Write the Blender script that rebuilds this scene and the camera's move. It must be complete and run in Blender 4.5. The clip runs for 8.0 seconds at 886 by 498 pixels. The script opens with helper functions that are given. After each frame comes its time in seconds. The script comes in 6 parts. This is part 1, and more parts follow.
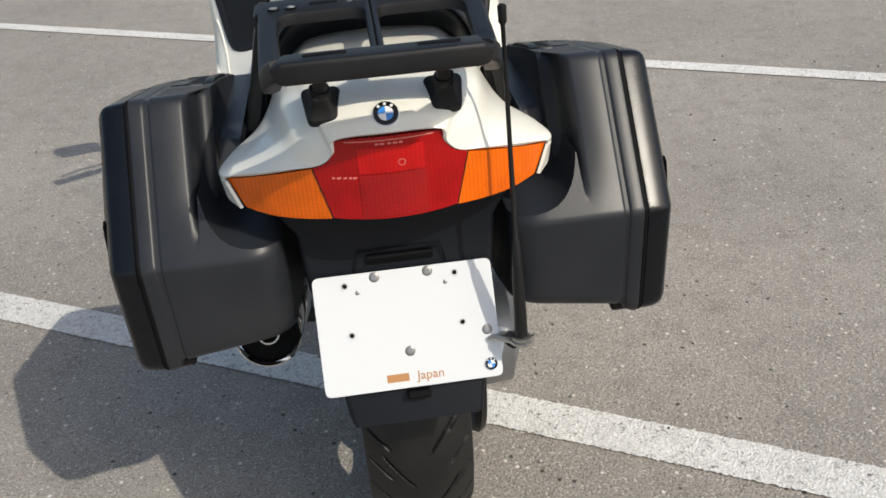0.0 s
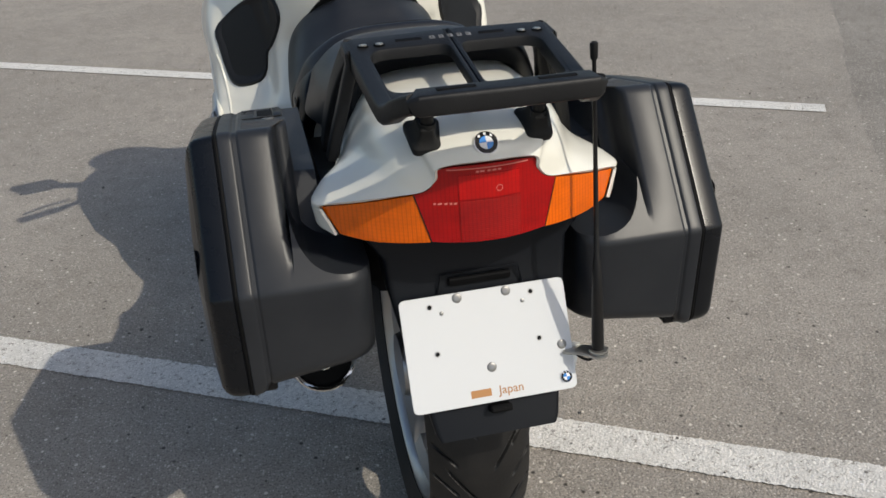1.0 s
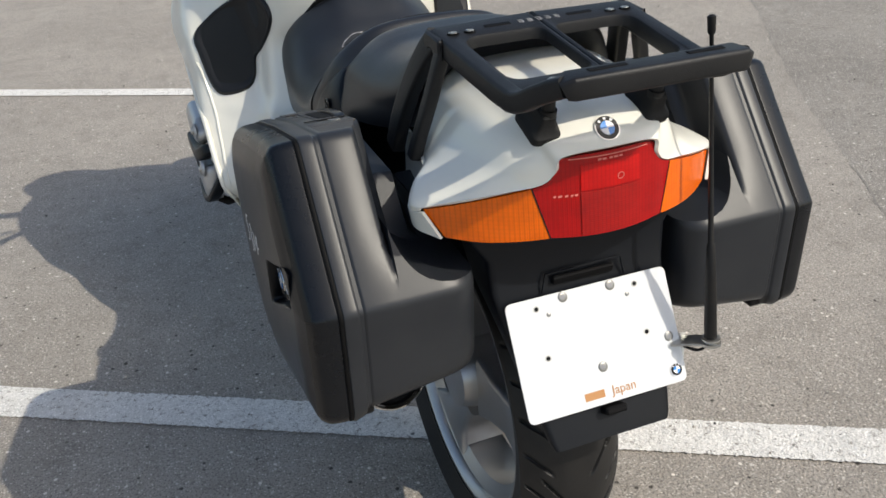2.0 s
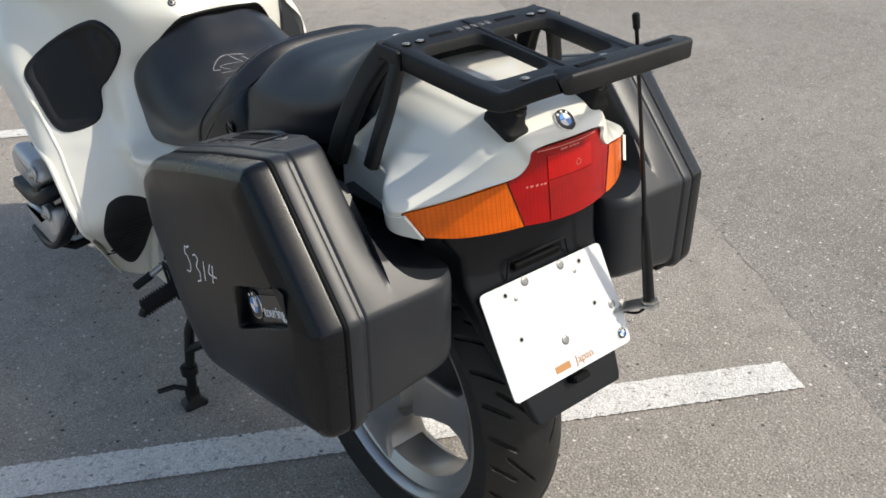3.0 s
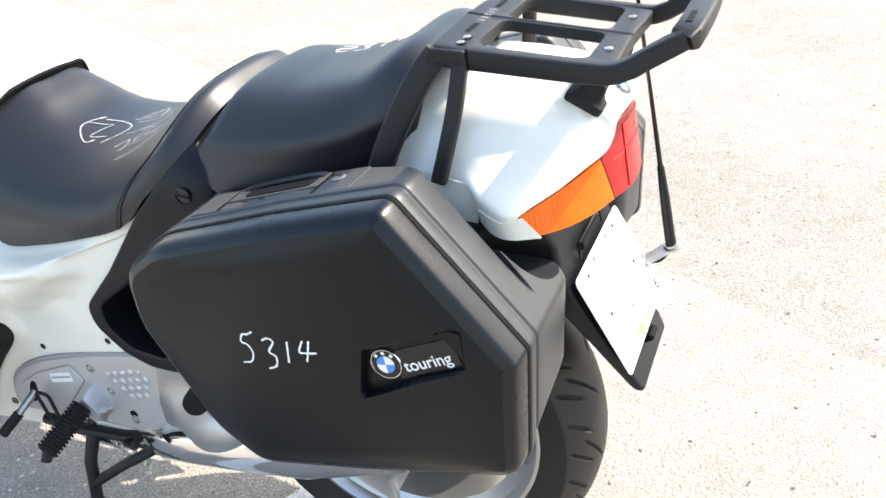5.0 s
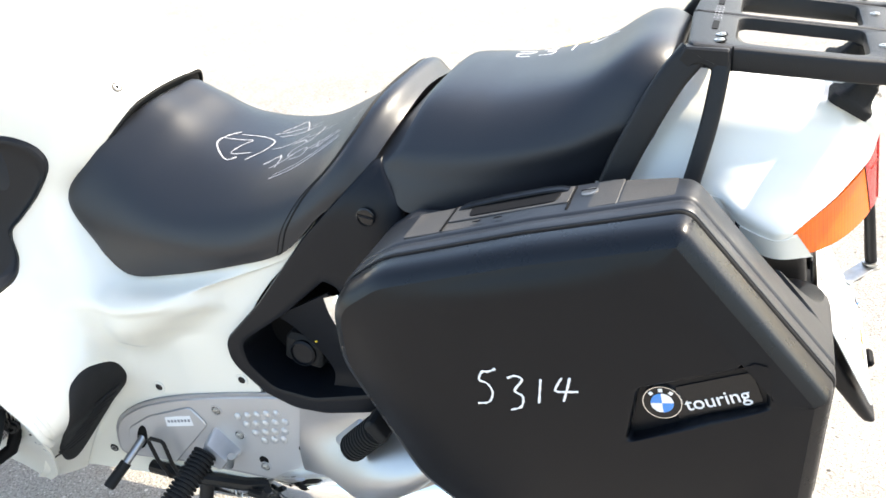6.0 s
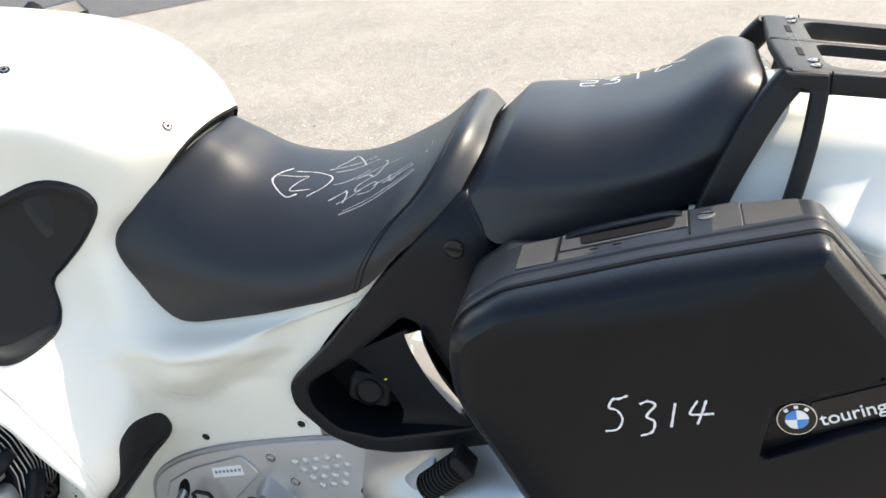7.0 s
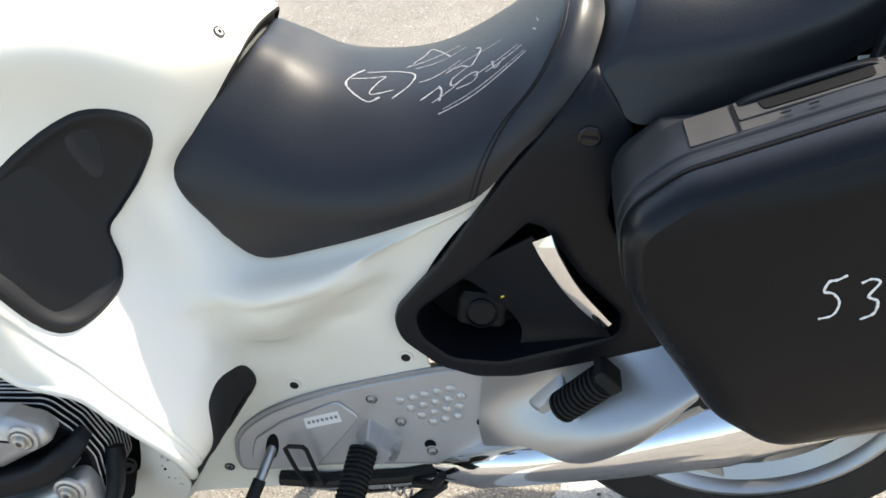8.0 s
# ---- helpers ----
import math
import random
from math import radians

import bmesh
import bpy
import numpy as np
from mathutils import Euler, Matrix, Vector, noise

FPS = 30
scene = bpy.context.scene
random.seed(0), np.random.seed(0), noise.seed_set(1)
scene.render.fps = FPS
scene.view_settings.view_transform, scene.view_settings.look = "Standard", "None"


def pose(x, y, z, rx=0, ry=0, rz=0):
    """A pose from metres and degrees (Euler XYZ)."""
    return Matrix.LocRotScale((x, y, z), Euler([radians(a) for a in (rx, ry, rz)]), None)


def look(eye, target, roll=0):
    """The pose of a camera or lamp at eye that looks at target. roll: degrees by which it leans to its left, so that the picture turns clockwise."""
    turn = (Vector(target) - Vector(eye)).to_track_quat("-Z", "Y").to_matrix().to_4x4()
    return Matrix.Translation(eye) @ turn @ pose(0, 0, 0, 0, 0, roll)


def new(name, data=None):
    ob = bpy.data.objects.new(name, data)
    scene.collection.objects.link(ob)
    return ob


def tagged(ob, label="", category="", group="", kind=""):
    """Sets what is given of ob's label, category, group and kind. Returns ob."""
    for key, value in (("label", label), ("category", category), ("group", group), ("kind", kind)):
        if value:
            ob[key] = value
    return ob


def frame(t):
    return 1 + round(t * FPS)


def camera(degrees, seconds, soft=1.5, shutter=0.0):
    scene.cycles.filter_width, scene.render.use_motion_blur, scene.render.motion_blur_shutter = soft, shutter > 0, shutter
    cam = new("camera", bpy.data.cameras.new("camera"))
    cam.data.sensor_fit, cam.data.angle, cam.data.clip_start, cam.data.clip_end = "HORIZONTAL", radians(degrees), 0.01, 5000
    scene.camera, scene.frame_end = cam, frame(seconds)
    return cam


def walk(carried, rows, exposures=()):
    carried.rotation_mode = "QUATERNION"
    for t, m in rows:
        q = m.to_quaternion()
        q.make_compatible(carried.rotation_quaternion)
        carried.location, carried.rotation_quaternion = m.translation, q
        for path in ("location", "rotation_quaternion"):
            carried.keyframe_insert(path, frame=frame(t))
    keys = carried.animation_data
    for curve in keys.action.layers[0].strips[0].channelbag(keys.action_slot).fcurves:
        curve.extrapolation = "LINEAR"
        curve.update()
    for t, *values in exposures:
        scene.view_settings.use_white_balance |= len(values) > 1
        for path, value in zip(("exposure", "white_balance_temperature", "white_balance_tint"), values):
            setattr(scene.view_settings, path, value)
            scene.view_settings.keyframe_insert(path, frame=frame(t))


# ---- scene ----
FOV = 53.43
cam = camera(FOV, 8.0, soft=1.6)
ROWS = [
    (0.0, -0.0309, -1.3664, 1.2199, 59.825, 3.818, -7.373),
    (0.5, -0.1574, -1.4073, 1.2468, 60.936, 2.579, -12.842),
    (1.0, -0.2577, -1.3884, 1.2508, 61.646, 2.186, -13.286),
    (1.2, -0.3125, -1.3573, 1.2398, 61.593, 2.601, -13.728),
    (2.3, -0.5495, -1.2221, 1.2194, 61.710, 2.492, -26.233),
    (2.5, -0.6040, -1.2067, 1.2196, 61.739, 2.128, -30.235),
    (3.0, -0.7397, -1.1615, 1.2365, 61.953, 2.072, -38.724),
    (3.5, -0.8059, -1.0052, 1.2045, 60.295, 4.532, -45.376),
    (4.0, -0.8254, -0.8381, 1.1892, 57.770, 6.366, -52.789),
    (4.2, -0.8456, -0.8011, 1.1873, 58.047, 6.346, -55.466),
    (5.3, -1.0588, -0.6033, 1.2446, 61.841, 5.247, -69.976),
    (5.5, -1.0386, -0.5401, 1.2160, 62.127, 5.078, -70.056),
    (6.0, -1.0461, -0.3414, 1.2075, 62.247, 5.128, -70.836),
    (6.5, -1.0578, -0.2190, 1.2088, 62.955, 4.473, -71.209),
    (7.0, -1.0988, -0.1303, 1.2223, 63.750, 4.519, -77.341),
    (7.5, -1.1204, -0.0205, 1.2225, 62.374, 5.052, -83.425),
    (8.0, -1.0241, 0.1057, 1.1572, 58.138, 8.227, -83.916),
]
EXPOSURES = [(t, e + 0.40, 6850 + 350 * min(1, max(0, (t - 4) / 3)), 8) for t, e in ((0.0, -0.36), (0.5, -0.54), (1.2, -0.62), (2.5, 0.0), (3.0, -0.10), (3.5, 0.10), (4.2, 1.0), (5.5, 1.5), (6.0, 1.60), (6.5, 1.27), (7.0, 1.04), (7.5, 1.16), (8.0, 0.90))]
walk(cam, [(t, pose(*row)) for t, *row in ROWS], EXPOSURES)

# ---- light: afternoon sun from behind the right of the motorcycle, clear sky ----
SUN = Vector((0.652, -0.777, 1.0)).normalized()
world = bpy.data.worlds.new("sky")
scene.world = world
world.use_nodes = True
wn = world.node_tree
sky = wn.nodes.new("ShaderNodeTexSky")
sky.sky_type, sky.sun_disc = "NISHITA", False
sky.sun_elevation = math.asin(SUN.z)
sky.sun_rotation = math.atan2(SUN.x, SUN.y)
sky.dust_density = 2.0
wn.links.new(sky.outputs[0], wn.nodes["Background"].inputs[0])
wn.nodes["Background"].inputs[1].default_value = 0.158
sun_data = bpy.data.lights.new("sun", "SUN")
sun_data.energy, sun_data.angle, sun_data.color = 3.1, radians(0.55), (1.0, 0.95, 0.87)
sun = new("sun", sun_data)
sun.matrix_world = look((0, 0, 8), Vector((0, 0, 8)) - SUN)


# ---- materials ----
def shader(name, color, rough=0.5, metal=0.0, coat=0.0, grain=0.0, grain_scale=400.0, stain=0.0, stain_scale=9.0,
           stain_color=None, rough_var=0.0, voronoi=False, spec=0.5):
    """A Principled surface with fine relief (grain) and larger stains, in metres."""
    m = bpy.data.materials.new(name)
    m.use_nodes = True
    nt = m.node_tree
    b = nt.nodes["Principled BSDF"]
    b.inputs["Base Color"].default_value = (*color, 1)
    b.inputs["Roughness"].default_value, b.inputs["Metallic"].default_value = rough, metal
    b.inputs["Coat Weight"].default_value, b.inputs["Coat Roughness"].default_value = coat, 0.06
    b.inputs["Specular IOR Level"].default_value = spec
    tc = nt.nodes.new("ShaderNodeTexCoord")
    if stain:
        n = nt.nodes.new("ShaderNodeTexNoise")
        n.inputs["Scale"].default_value, n.inputs["Detail"].default_value, n.inputs["Roughness"].default_value = stain_scale, 8, 0.6
        nt.links.new(tc.outputs["Object"], n.inputs["Vector"])
        ramp = nt.nodes.new("ShaderNodeValToRGB")
        ramp.color_ramp.elements[0].position, ramp.color_ramp.elements[1].position = 0.42, 0.72
        nt.links.new(n.outputs["Fac"], ramp.inputs[0])
        other = stain_color or tuple(c * 0.6 for c in color)
        mix = nt.nodes.new("ShaderNodeMix")
        mix.data_type = "RGBA"
        mix.inputs["A"].default_value, mix.inputs["B"].default_value = (*color, 1), (*other, 1)
        scale = nt.nodes.new("ShaderNodeMath")
        scale.operation = "MULTIPLY"
        scale.inputs[1].default_value = stain
        nt.links.new(ramp.outputs[0], scale.inputs[0])
        nt.links.new(scale.outputs[0], mix.inputs["Factor"])
        nt.links.new(mix.outputs["Result"], b.inputs["Base Color"])
        if rough_var:
            rr = nt.nodes.new("ShaderNodeMapRange")
            rr.inputs["To Min"].default_value, rr.inputs["To Max"].default_value = rough - rough_var, rough + rough_var
            nt.links.new(n.outputs["Fac"], rr.inputs["Value"])
            nt.links.new(rr.outputs[0], b.inputs["Roughness"])
    if grain:
        if voronoi:
            g = nt.nodes.new("ShaderNodeTexVoronoi")
            out = g.outputs["Distance"]
        else:
            g = nt.nodes.new("ShaderNodeTexNoise")
            g.inputs["Detail"].default_value = 4
            out = g.outputs["Fac"]
        g.inputs["Scale"].default_value = grain_scale
        nt.links.new(tc.outputs["Object"], g.inputs["Vector"])
        bump = nt.nodes.new("ShaderNodeBump")
        bump.inputs["Strength"].default_value, bump.inputs["Distance"].default_value = grain, 0.002
        nt.links.new(out, bump.inputs["Height"])
        nt.links.new(bump.outputs[0], b.inputs["Normal"])
    return m


def lens_shader(name, color, across):
    """Moulded lamp lens: glossy coloured plastic with fine prism ribs."""
    m = shader(name, color, rough=0.22, coat=0.25, spec=0.3, stain=0.8, stain_scale=26.0, stain_color=tuple(c * 0.66 for c in color))
    nt = m.node_tree
    tc = nt.nodes.new("ShaderNodeTexCoord")
    wave = nt.nodes.new("ShaderNodeTexWave")
    wave.bands_direction, wave.wave_profile = across, "SIN"
    wave.inputs["Scale"].default_value = 130.0
    nt.links.new(tc.outputs["Object"], wave.inputs["Vector"])
    bump = nt.nodes.new("ShaderNodeBump")
    bump.inputs["Strength"].default_value, bump.inputs["Distance"].default_value = 0.22, 0.001
    nt.links.new(wave.outputs["Fac"], bump.inputs["Height"])
    nt.links.new(bump.outputs[0], nt.nodes["Principled BSDF"].inputs["Normal"])
    # the reflector's square cells seen through the lens
    base = nt.nodes["Principled BSDF"].inputs["Base Color"]
    before = base.links[0].from_socket
    for way in ("X", "Z"):
        cells = nt.nodes.new("ShaderNodeTexWave")
        cells.bands_direction, cells.wave_profile = way, "SIN"
        cells.inputs["Scale"].default_value = 62.0
        nt.links.new(tc.outputs["Object"], cells.inputs["Vector"])
        r = nt.nodes.new("ShaderNodeMapRange")
        r.inputs["From Min"].default_value, r.inputs["From Max"].default_value, r.inputs["To Max"].default_value = 0.60, 1.0, 0.34 if way == "X" else 0.10
        nt.links.new(cells.outputs["Fac"], r.inputs["Value"])
        x = nt.nodes.new("ShaderNodeMix")
        x.data_type = "RGBA"
        nt.links.new(r.outputs[0], x.inputs["Factor"])
        nt.links.new(before, x.inputs["A"])
        x.inputs["B"].default_value = (*(c * 0.45 for c in color), 1)
        before = x.outputs["Result"]
    nt.links.new(before, base)
    return m


def ground_shader(name, light, dark, speck, pores=0.44):
    """Worn asphalt: stone chips, fine sand and broad patches."""
    m = bpy.data.materials.new(name)
    m.use_nodes = True
    nt = m.node_tree
    b = nt.nodes["Principled BSDF"]
    b.inputs["Roughness"].default_value = 0.9
    b.inputs["Specular IOR Level"].default_value = 0.3
    tc = nt.nodes.new("ShaderNodeTexCoord")

    def tex(kind, size, **kw):
        n = nt.nodes.new(kind)
        n.inputs["Scale"].default_value = size
        for k, v in kw.items():
            n.inputs[k].default_value = v
        nt.links.new(tc.outputs["Object"], n.inputs["Vector"])
        return n

    def blend(fac, a, c):
        x = nt.nodes.new("ShaderNodeMix")
        x.data_type = "RGBA"
        nt.links.new(fac, x.inputs["Factor"])
        for key, v in (("A", a), ("B", c)):
            if isinstance(v, tuple):
                x.inputs[key].default_value = (*v, 1)
            else:
                nt.links.new(v, x.inputs[key])
        return x.outputs["Result"]

    def ramp(value, lo, hi):
        r = nt.nodes.new("ShaderNodeMapRange")
        r.inputs["From Min"].default_value, r.inputs["From Max"].default_value = lo, hi
        nt.links.new(value, r.inputs["Value"])
        return r.outputs[0]

    broad = tex("ShaderNodeTexNoise", 0.9, Detail=6.0, Roughness=0.6)
    mid = tex("ShaderNodeTexNoise", 11.0, Detail=6.0, Roughness=0.7)
    fine = tex("ShaderNodeTexNoise", 210.0, Detail=4.0, Roughness=0.7)
    coarse = tex("ShaderNodeTexNoise", 95.0, Detail=3.0, Roughness=0.65)
    chips = tex("ShaderNodeTexVoronoi", 190.0)
    stones = tex("ShaderNodeTexVoronoi", 52.0)
    pits = tex("ShaderNodeTexVoronoi", 38.0)

    def pick(voronoi, lo, hi, near, edge):
        """Where a cell's own random value lies above lo, inside its grain."""
        sep = nt.nodes.new("ShaderNodeSeparateColor")
        nt.links.new(voronoi.outputs["Color"], sep.inputs[0])
        times = nt.nodes.new("ShaderNodeMath")
        times.operation = "MULTIPLY"
        nt.links.new(ramp(sep.outputs[0], lo, hi), times.inputs[0])
        nt.links.new(ramp(voronoi.outputs["Distance"], edge, near), times.inputs[1])
        return times.outputs[0]

    base = blend(ramp(broad.outputs["Fac"], 0.35, 0.68), light, dark)
    base = blend(ramp(mid.outputs["Fac"], 0.48, 0.85), base, tuple(c * 0.72 for c in dark))
    base = blend(ramp(fine.outputs["Fac"], 0.50, 0.65), base, tuple(c * pores for c in dark))
    base = blend(ramp(coarse.outputs["Fac"], 0.56, 0.70), base, tuple(c * (pores + 0.16) for c in dark))
    base = blend(pick(chips, 0.60, 0.92, 0.28, 0.5), base, speck)
    base = blend(pick(stones, 0.86, 0.92, 0.16, 0.24), base, tuple(min(0.75, c * 1.25) for c in speck))
    base = blend(pick(pits, 0.84, 0.90, 0.12, 0.20), base, tuple(c * 0.22 for c in dark))
    nt.links.new(base, b.inputs["Base Color"])
    add = nt.nodes.new("ShaderNodeMath")
    add.operation = "ADD"
    nt.links.new(fine.outputs["Fac"], add.inputs[0])
    nt.links.new(chips.outputs["Distance"], add.inputs[1])
    bump = nt.nodes.new("ShaderNodeBump")
    bump.inputs["Strength"].default_value, bump.inputs["Distance"].default_value = 0.5, 0.004
    more = nt.nodes.new("ShaderNodeMath")
    more.operation = "MULTIPLY_ADD"
    more.inputs[1].default_value = -1.6
    nt.links.new(coarse.outputs["Fac"], more.inputs[0])
    nt.links.new(add.outputs[0], more.inputs[2])
    nt.links.new(more.outputs[0], bump.inputs["Height"])
    nt.links.new(bump.outputs[0], b.inputs["Normal"])
    return m


def line_shader(name, paint, under):
    """Road paint, chipped down to the asphalt."""
    m = ground_shader(name, paint, tuple(c * 0.8 for c in paint), tuple(min(1, c * 1.1) for c in paint), 0.72)
    nt = m.node_tree
    b = nt.nodes["Principled BSDF"]
    before = b.inputs["Base Color"].links[0].from_socket
    tc = nt.nodes.new("ShaderNodeTexCoord")
    wear = nt.nodes.new("ShaderNodeTexNoise")
    wear.inputs["Scale"].default_value, wear.inputs["Detail"].default_value, wear.inputs["Roughness"].default_value = 70.0, 10.0, 0.85
    nt.links.new(tc.outputs["Object"], wear.inputs["Vector"])
    r = nt.nodes.new("ShaderNodeMapRange")
    r.inputs["From Min"].default_value, r.inputs["From Max"].default_value = 0.55, 0.585
    nt.links.new(wear.outputs["Fac"], r.inputs["Value"])
    x = nt.nodes.new("ShaderNodeMix")
    x.data_type = "RGBA"
    nt.links.new(r.outputs[0], x.inputs["Factor"])
    nt.links.new(before, x.inputs["A"])
    x.inputs["B"].default_value = (*under, 1)
    nt.links.new(x.outputs["Result"], b.inputs["Base Color"])
    return m


ASPHALT = ground_shader("worn_asphalt", (0.380, 0.347, 0.306), (0.285, 0.260, 0.229), (0.52, 0.48, 0.43))
PATCH = ground_shader("coarse_asphalt", (0.318, 0.294, 0.262), (0.236, 0.217, 0.193), (0.56, 0.525, 0.475))
CRACK = shader("dark_open_joint", (0.19, 0.176, 0.158), 0.95, grain=0.6, grain_scale=120, stain=0.8, stain_scale=60, stain_color=(0.27, 0.25, 0.225))
# bluish shade on the far ground, put into the base colour
SHADED_ASPHALT = ground_shader("shadow_toned_asphalt", (0.11, 0.11, 0.115), (0.085, 0.085, 0.09), (0.2, 0.2, 0.2))
LINE = line_shader("worn_white_line", (0.80, 0.78, 0.74), (0.26, 0.24, 0.215))
PEARL = shader("pearl_white_paint", (0.745, 0.728, 0.650), 0.30, coat=0.6, stain=0.35, stain_scale=3.0, stain_color=(0.71, 0.685, 0.56))
PLASTIC = shader("black_grained_plastic", (0.0034, 0.0044, 0.0064), 0.30, grain=0.05, grain_scale=900, stain=0.5, stain_scale=11,
                 stain_color=(0.0060, 0.0068, 0.0084), rough_var=0.05, spec=0.205)
EDGE = shader("rubbed_black_plastic", (0.0036, 0.0046, 0.0066), 0.28, grain=0.05, grain_scale=900, stain=0.6, stain_scale=14,
              stain_color=(0.0064, 0.0072, 0.0088), rough_var=0.05, spec=0.30)
BOXMAT = shader("faded_box_plastic", (0.0165, 0.0186, 0.0225), 0.38, grain=0.07, grain_scale=900, stain=0.8, stain_scale=9,
                stain_color=(0.0265, 0.0285, 0.0325), rough_var=0.06, spec=0.33)
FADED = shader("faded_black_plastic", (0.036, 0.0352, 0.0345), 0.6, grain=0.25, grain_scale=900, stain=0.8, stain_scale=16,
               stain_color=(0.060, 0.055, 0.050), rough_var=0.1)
RACKMAT = shader("moulded_black_rack_plastic", (0.0085, 0.0088, 0.0098), 0.48, grain=0.2, grain_scale=700, stain=0.4, stain_scale=20,
                 stain_color=(0.018, 0.018, 0.018), spec=0.3)
VINYL = shader("black_seat_vinyl", (0.0100, 0.0115, 0.0152), 0.42, grain=0.08, grain_scale=650, voronoi=True, stain=0.4, stain_scale=8,
               stain_color=(0.0150, 0.0162, 0.0195), rough_var=0.06, spec=0.47)
SATIN = shader("satin_black_panel", (0.0048, 0.0060, 0.0086), 0.40, grain=0.1, grain_scale=900, stain=0.4, stain_scale=12, stain_color=(0.0066, 0.0074, 0.0098), spec=0.22)
KNEEMAT = shader("black_knee_rubber", (0.0075, 0.0082, 0.0100), 0.5, grain=0.1, grain_scale=900, stain=0.4, stain_scale=12, stain_color=(0.012, 0.0122, 0.0135), spec=0.30)
RUBBER = shader("black_rubber", (0.0085, 0.0088, 0.0092), 0.7, grain=0.2, grain_scale=500, stain=0.5, stain_scale=30, stain_color=(0.018, 0.0172, 0.0165), spec=0.28)
TYRE = shader("worn_tyre_rubber", (0.0070, 0.0070, 0.0073), 0.52, grain=0.2, grain_scale=300, stain=0.55, stain_scale=24, stain_color=(0.022, 0.020, 0.018), rough_var=0.12, spec=0.4)
# near-black for dark parts, and for the shade of hollows drawn flat
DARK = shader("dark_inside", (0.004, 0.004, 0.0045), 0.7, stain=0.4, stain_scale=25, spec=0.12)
SILVER = shader("silver_painted_alloy", (0.50, 0.50, 0.50), 0.38, metal=0.55, coat=0.2, stain=0.35, stain_scale=7, stain_color=(0.42, 0.41, 0.39), grain=0.06, grain_scale=600)
ALLOY = shader("brushed_alloy", (0.40, 0.405, 0.415), 0.34, metal=0.85, stain=0.5, stain_scale=20, stain_color=(0.38, 0.37, 0.35), grain=0.08, grain_scale=500)
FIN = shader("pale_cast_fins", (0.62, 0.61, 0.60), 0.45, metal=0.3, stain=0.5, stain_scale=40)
CASTING = shader("grey_cast_engine", (0.36, 0.36, 0.36), 0.5, metal=0.5, stain=0.5, stain_scale=20, grain=0.15, grain_scale=350)
CHROME = shader("chrome", (0.78, 0.78, 0.78), 0.07, metal=1.0, stain=0.3, stain_scale=15, stain_color=(0.6, 0.58, 0.54))
STEEL = shader("zinc_steel", (0.5, 0.5, 0.48), 0.35, metal=0.9, stain=0.5, stain_scale=90, stain_color=(0.3, 0.28, 0.25))
BLACKSTEEL = shader("black_painted_steel", (0.009, 0.009, 0.0095), 0.42, stain=0.5, stain_scale=40, stain_color=(0.016, 0.014, 0.012), spec=0.25)
BRIGHT = shader("bright_cast_bracket", (0.50, 0.50, 0.51), 0.38, metal=0.6, stain=0.3, stain_scale=40)
PLATE = shader("white_enamelled_sheet", (0.62, 0.635, 0.645), 0.42, coat=0.15, stain=0.15, stain_scale=14, stain_color=(0.63, 0.635, 0.63))
WHITEMARK = shader("white_paint_marker", (0.78, 0.78, 0.78), 0.6)
CHALK = shader("white_chalk", (0.33, 0.33, 0.34), 0.9, stain=0.8, stain_scale=160, stain_color=(0.2, 0.2, 0.21))
BLUE = shader("badge_blue", (0.03, 0.22, 0.62), 0.25, coat=0.6)
WHITE = shader("badge_white", (0.8, 0.8, 0.8), 0.25, coat=0.6)
BLACK = shader("badge_black", (0.008, 0.008, 0.009), 0.25, coat=0.1, spec=0.3)
BROWN = shader("orange_brown_print", (0.42, 0.20, 0.07), 0.5)
GREYTEXT = shader("pale_lens_print", (0.62, 0.17, 0.14), 0.5)
RED = lens_shader("red_lens", (0.36, 0.0016, 0.0022), "X")
REDBRIGHT = lens_shader("bright_red_lens", (0.50, 0.0045, 0.004), "X")
REDDEEP = lens_shader("deep_red_lens", (0.33, 0.0018, 0.002), "Z")
AMBER = lens_shader("amber_lens", (0.78, 0.128, 0.001), "X")
SCREW = shader("dull_zinc_screw", (0.24, 0.24, 0.235), 0.42, metal=0.7, stain=0.5, stain_scale=200, stain_color=(0.22, 0.215, 0.20))
STICKER = shader("white_sticker", (0.75, 0.76, 0.76), 0.4)
INK = shader("grey_ink", (0.22, 0.23, 0.25), 0.6)
YELLOW = shader("yellow_tag", (0.75, 0.55, 0.04), 0.5)
GLASS = shader("smoked_screen", (0.5, 0.52, 0.53), 0.1, coat=0.3)


# ---- mesh tools ----
def part(name, bm, material, parent=None, label="", smooth=35):
    me = bpy.data.meshes.new(name)
    bmesh.ops.recalc_face_normals(bm, faces=bm.faces[:])
    bm.to_mesh(me)
    bm.free()
    me.materials.append(material)
    if smooth:
        me.shade_smooth()
        me.set_sharp_from_angle(angle=radians(smooth))
    ob = new(name, me)
    ob.parent = parent
    return tagged(ob, label)


def spline(points, n, closed=False):
    """n points on a Catmull-Rom curve through the given ones."""
    p = np.array(points, float)
    p = np.vstack([p[-1:], p, p[:2]]) if closed else np.vstack([2 * p[0] - p[1], p, 2 * p[-1] - p[-2]])
    k = len(p) - 3
    t = np.linspace(0, k, n, endpoint=not closed)
    i = np.minimum(t.astype(int), k - 1)
    f = (t - i)[:, None]
    a, b, c, d = p[i], p[i + 1], p[i + 2], p[i + 3]
    return 0.5 * (2 * b + (c - a) * f + (2 * a - 5 * b + 4 * c - d) * f**2 + (3 * b - a - 3 * c + d) * f**3)


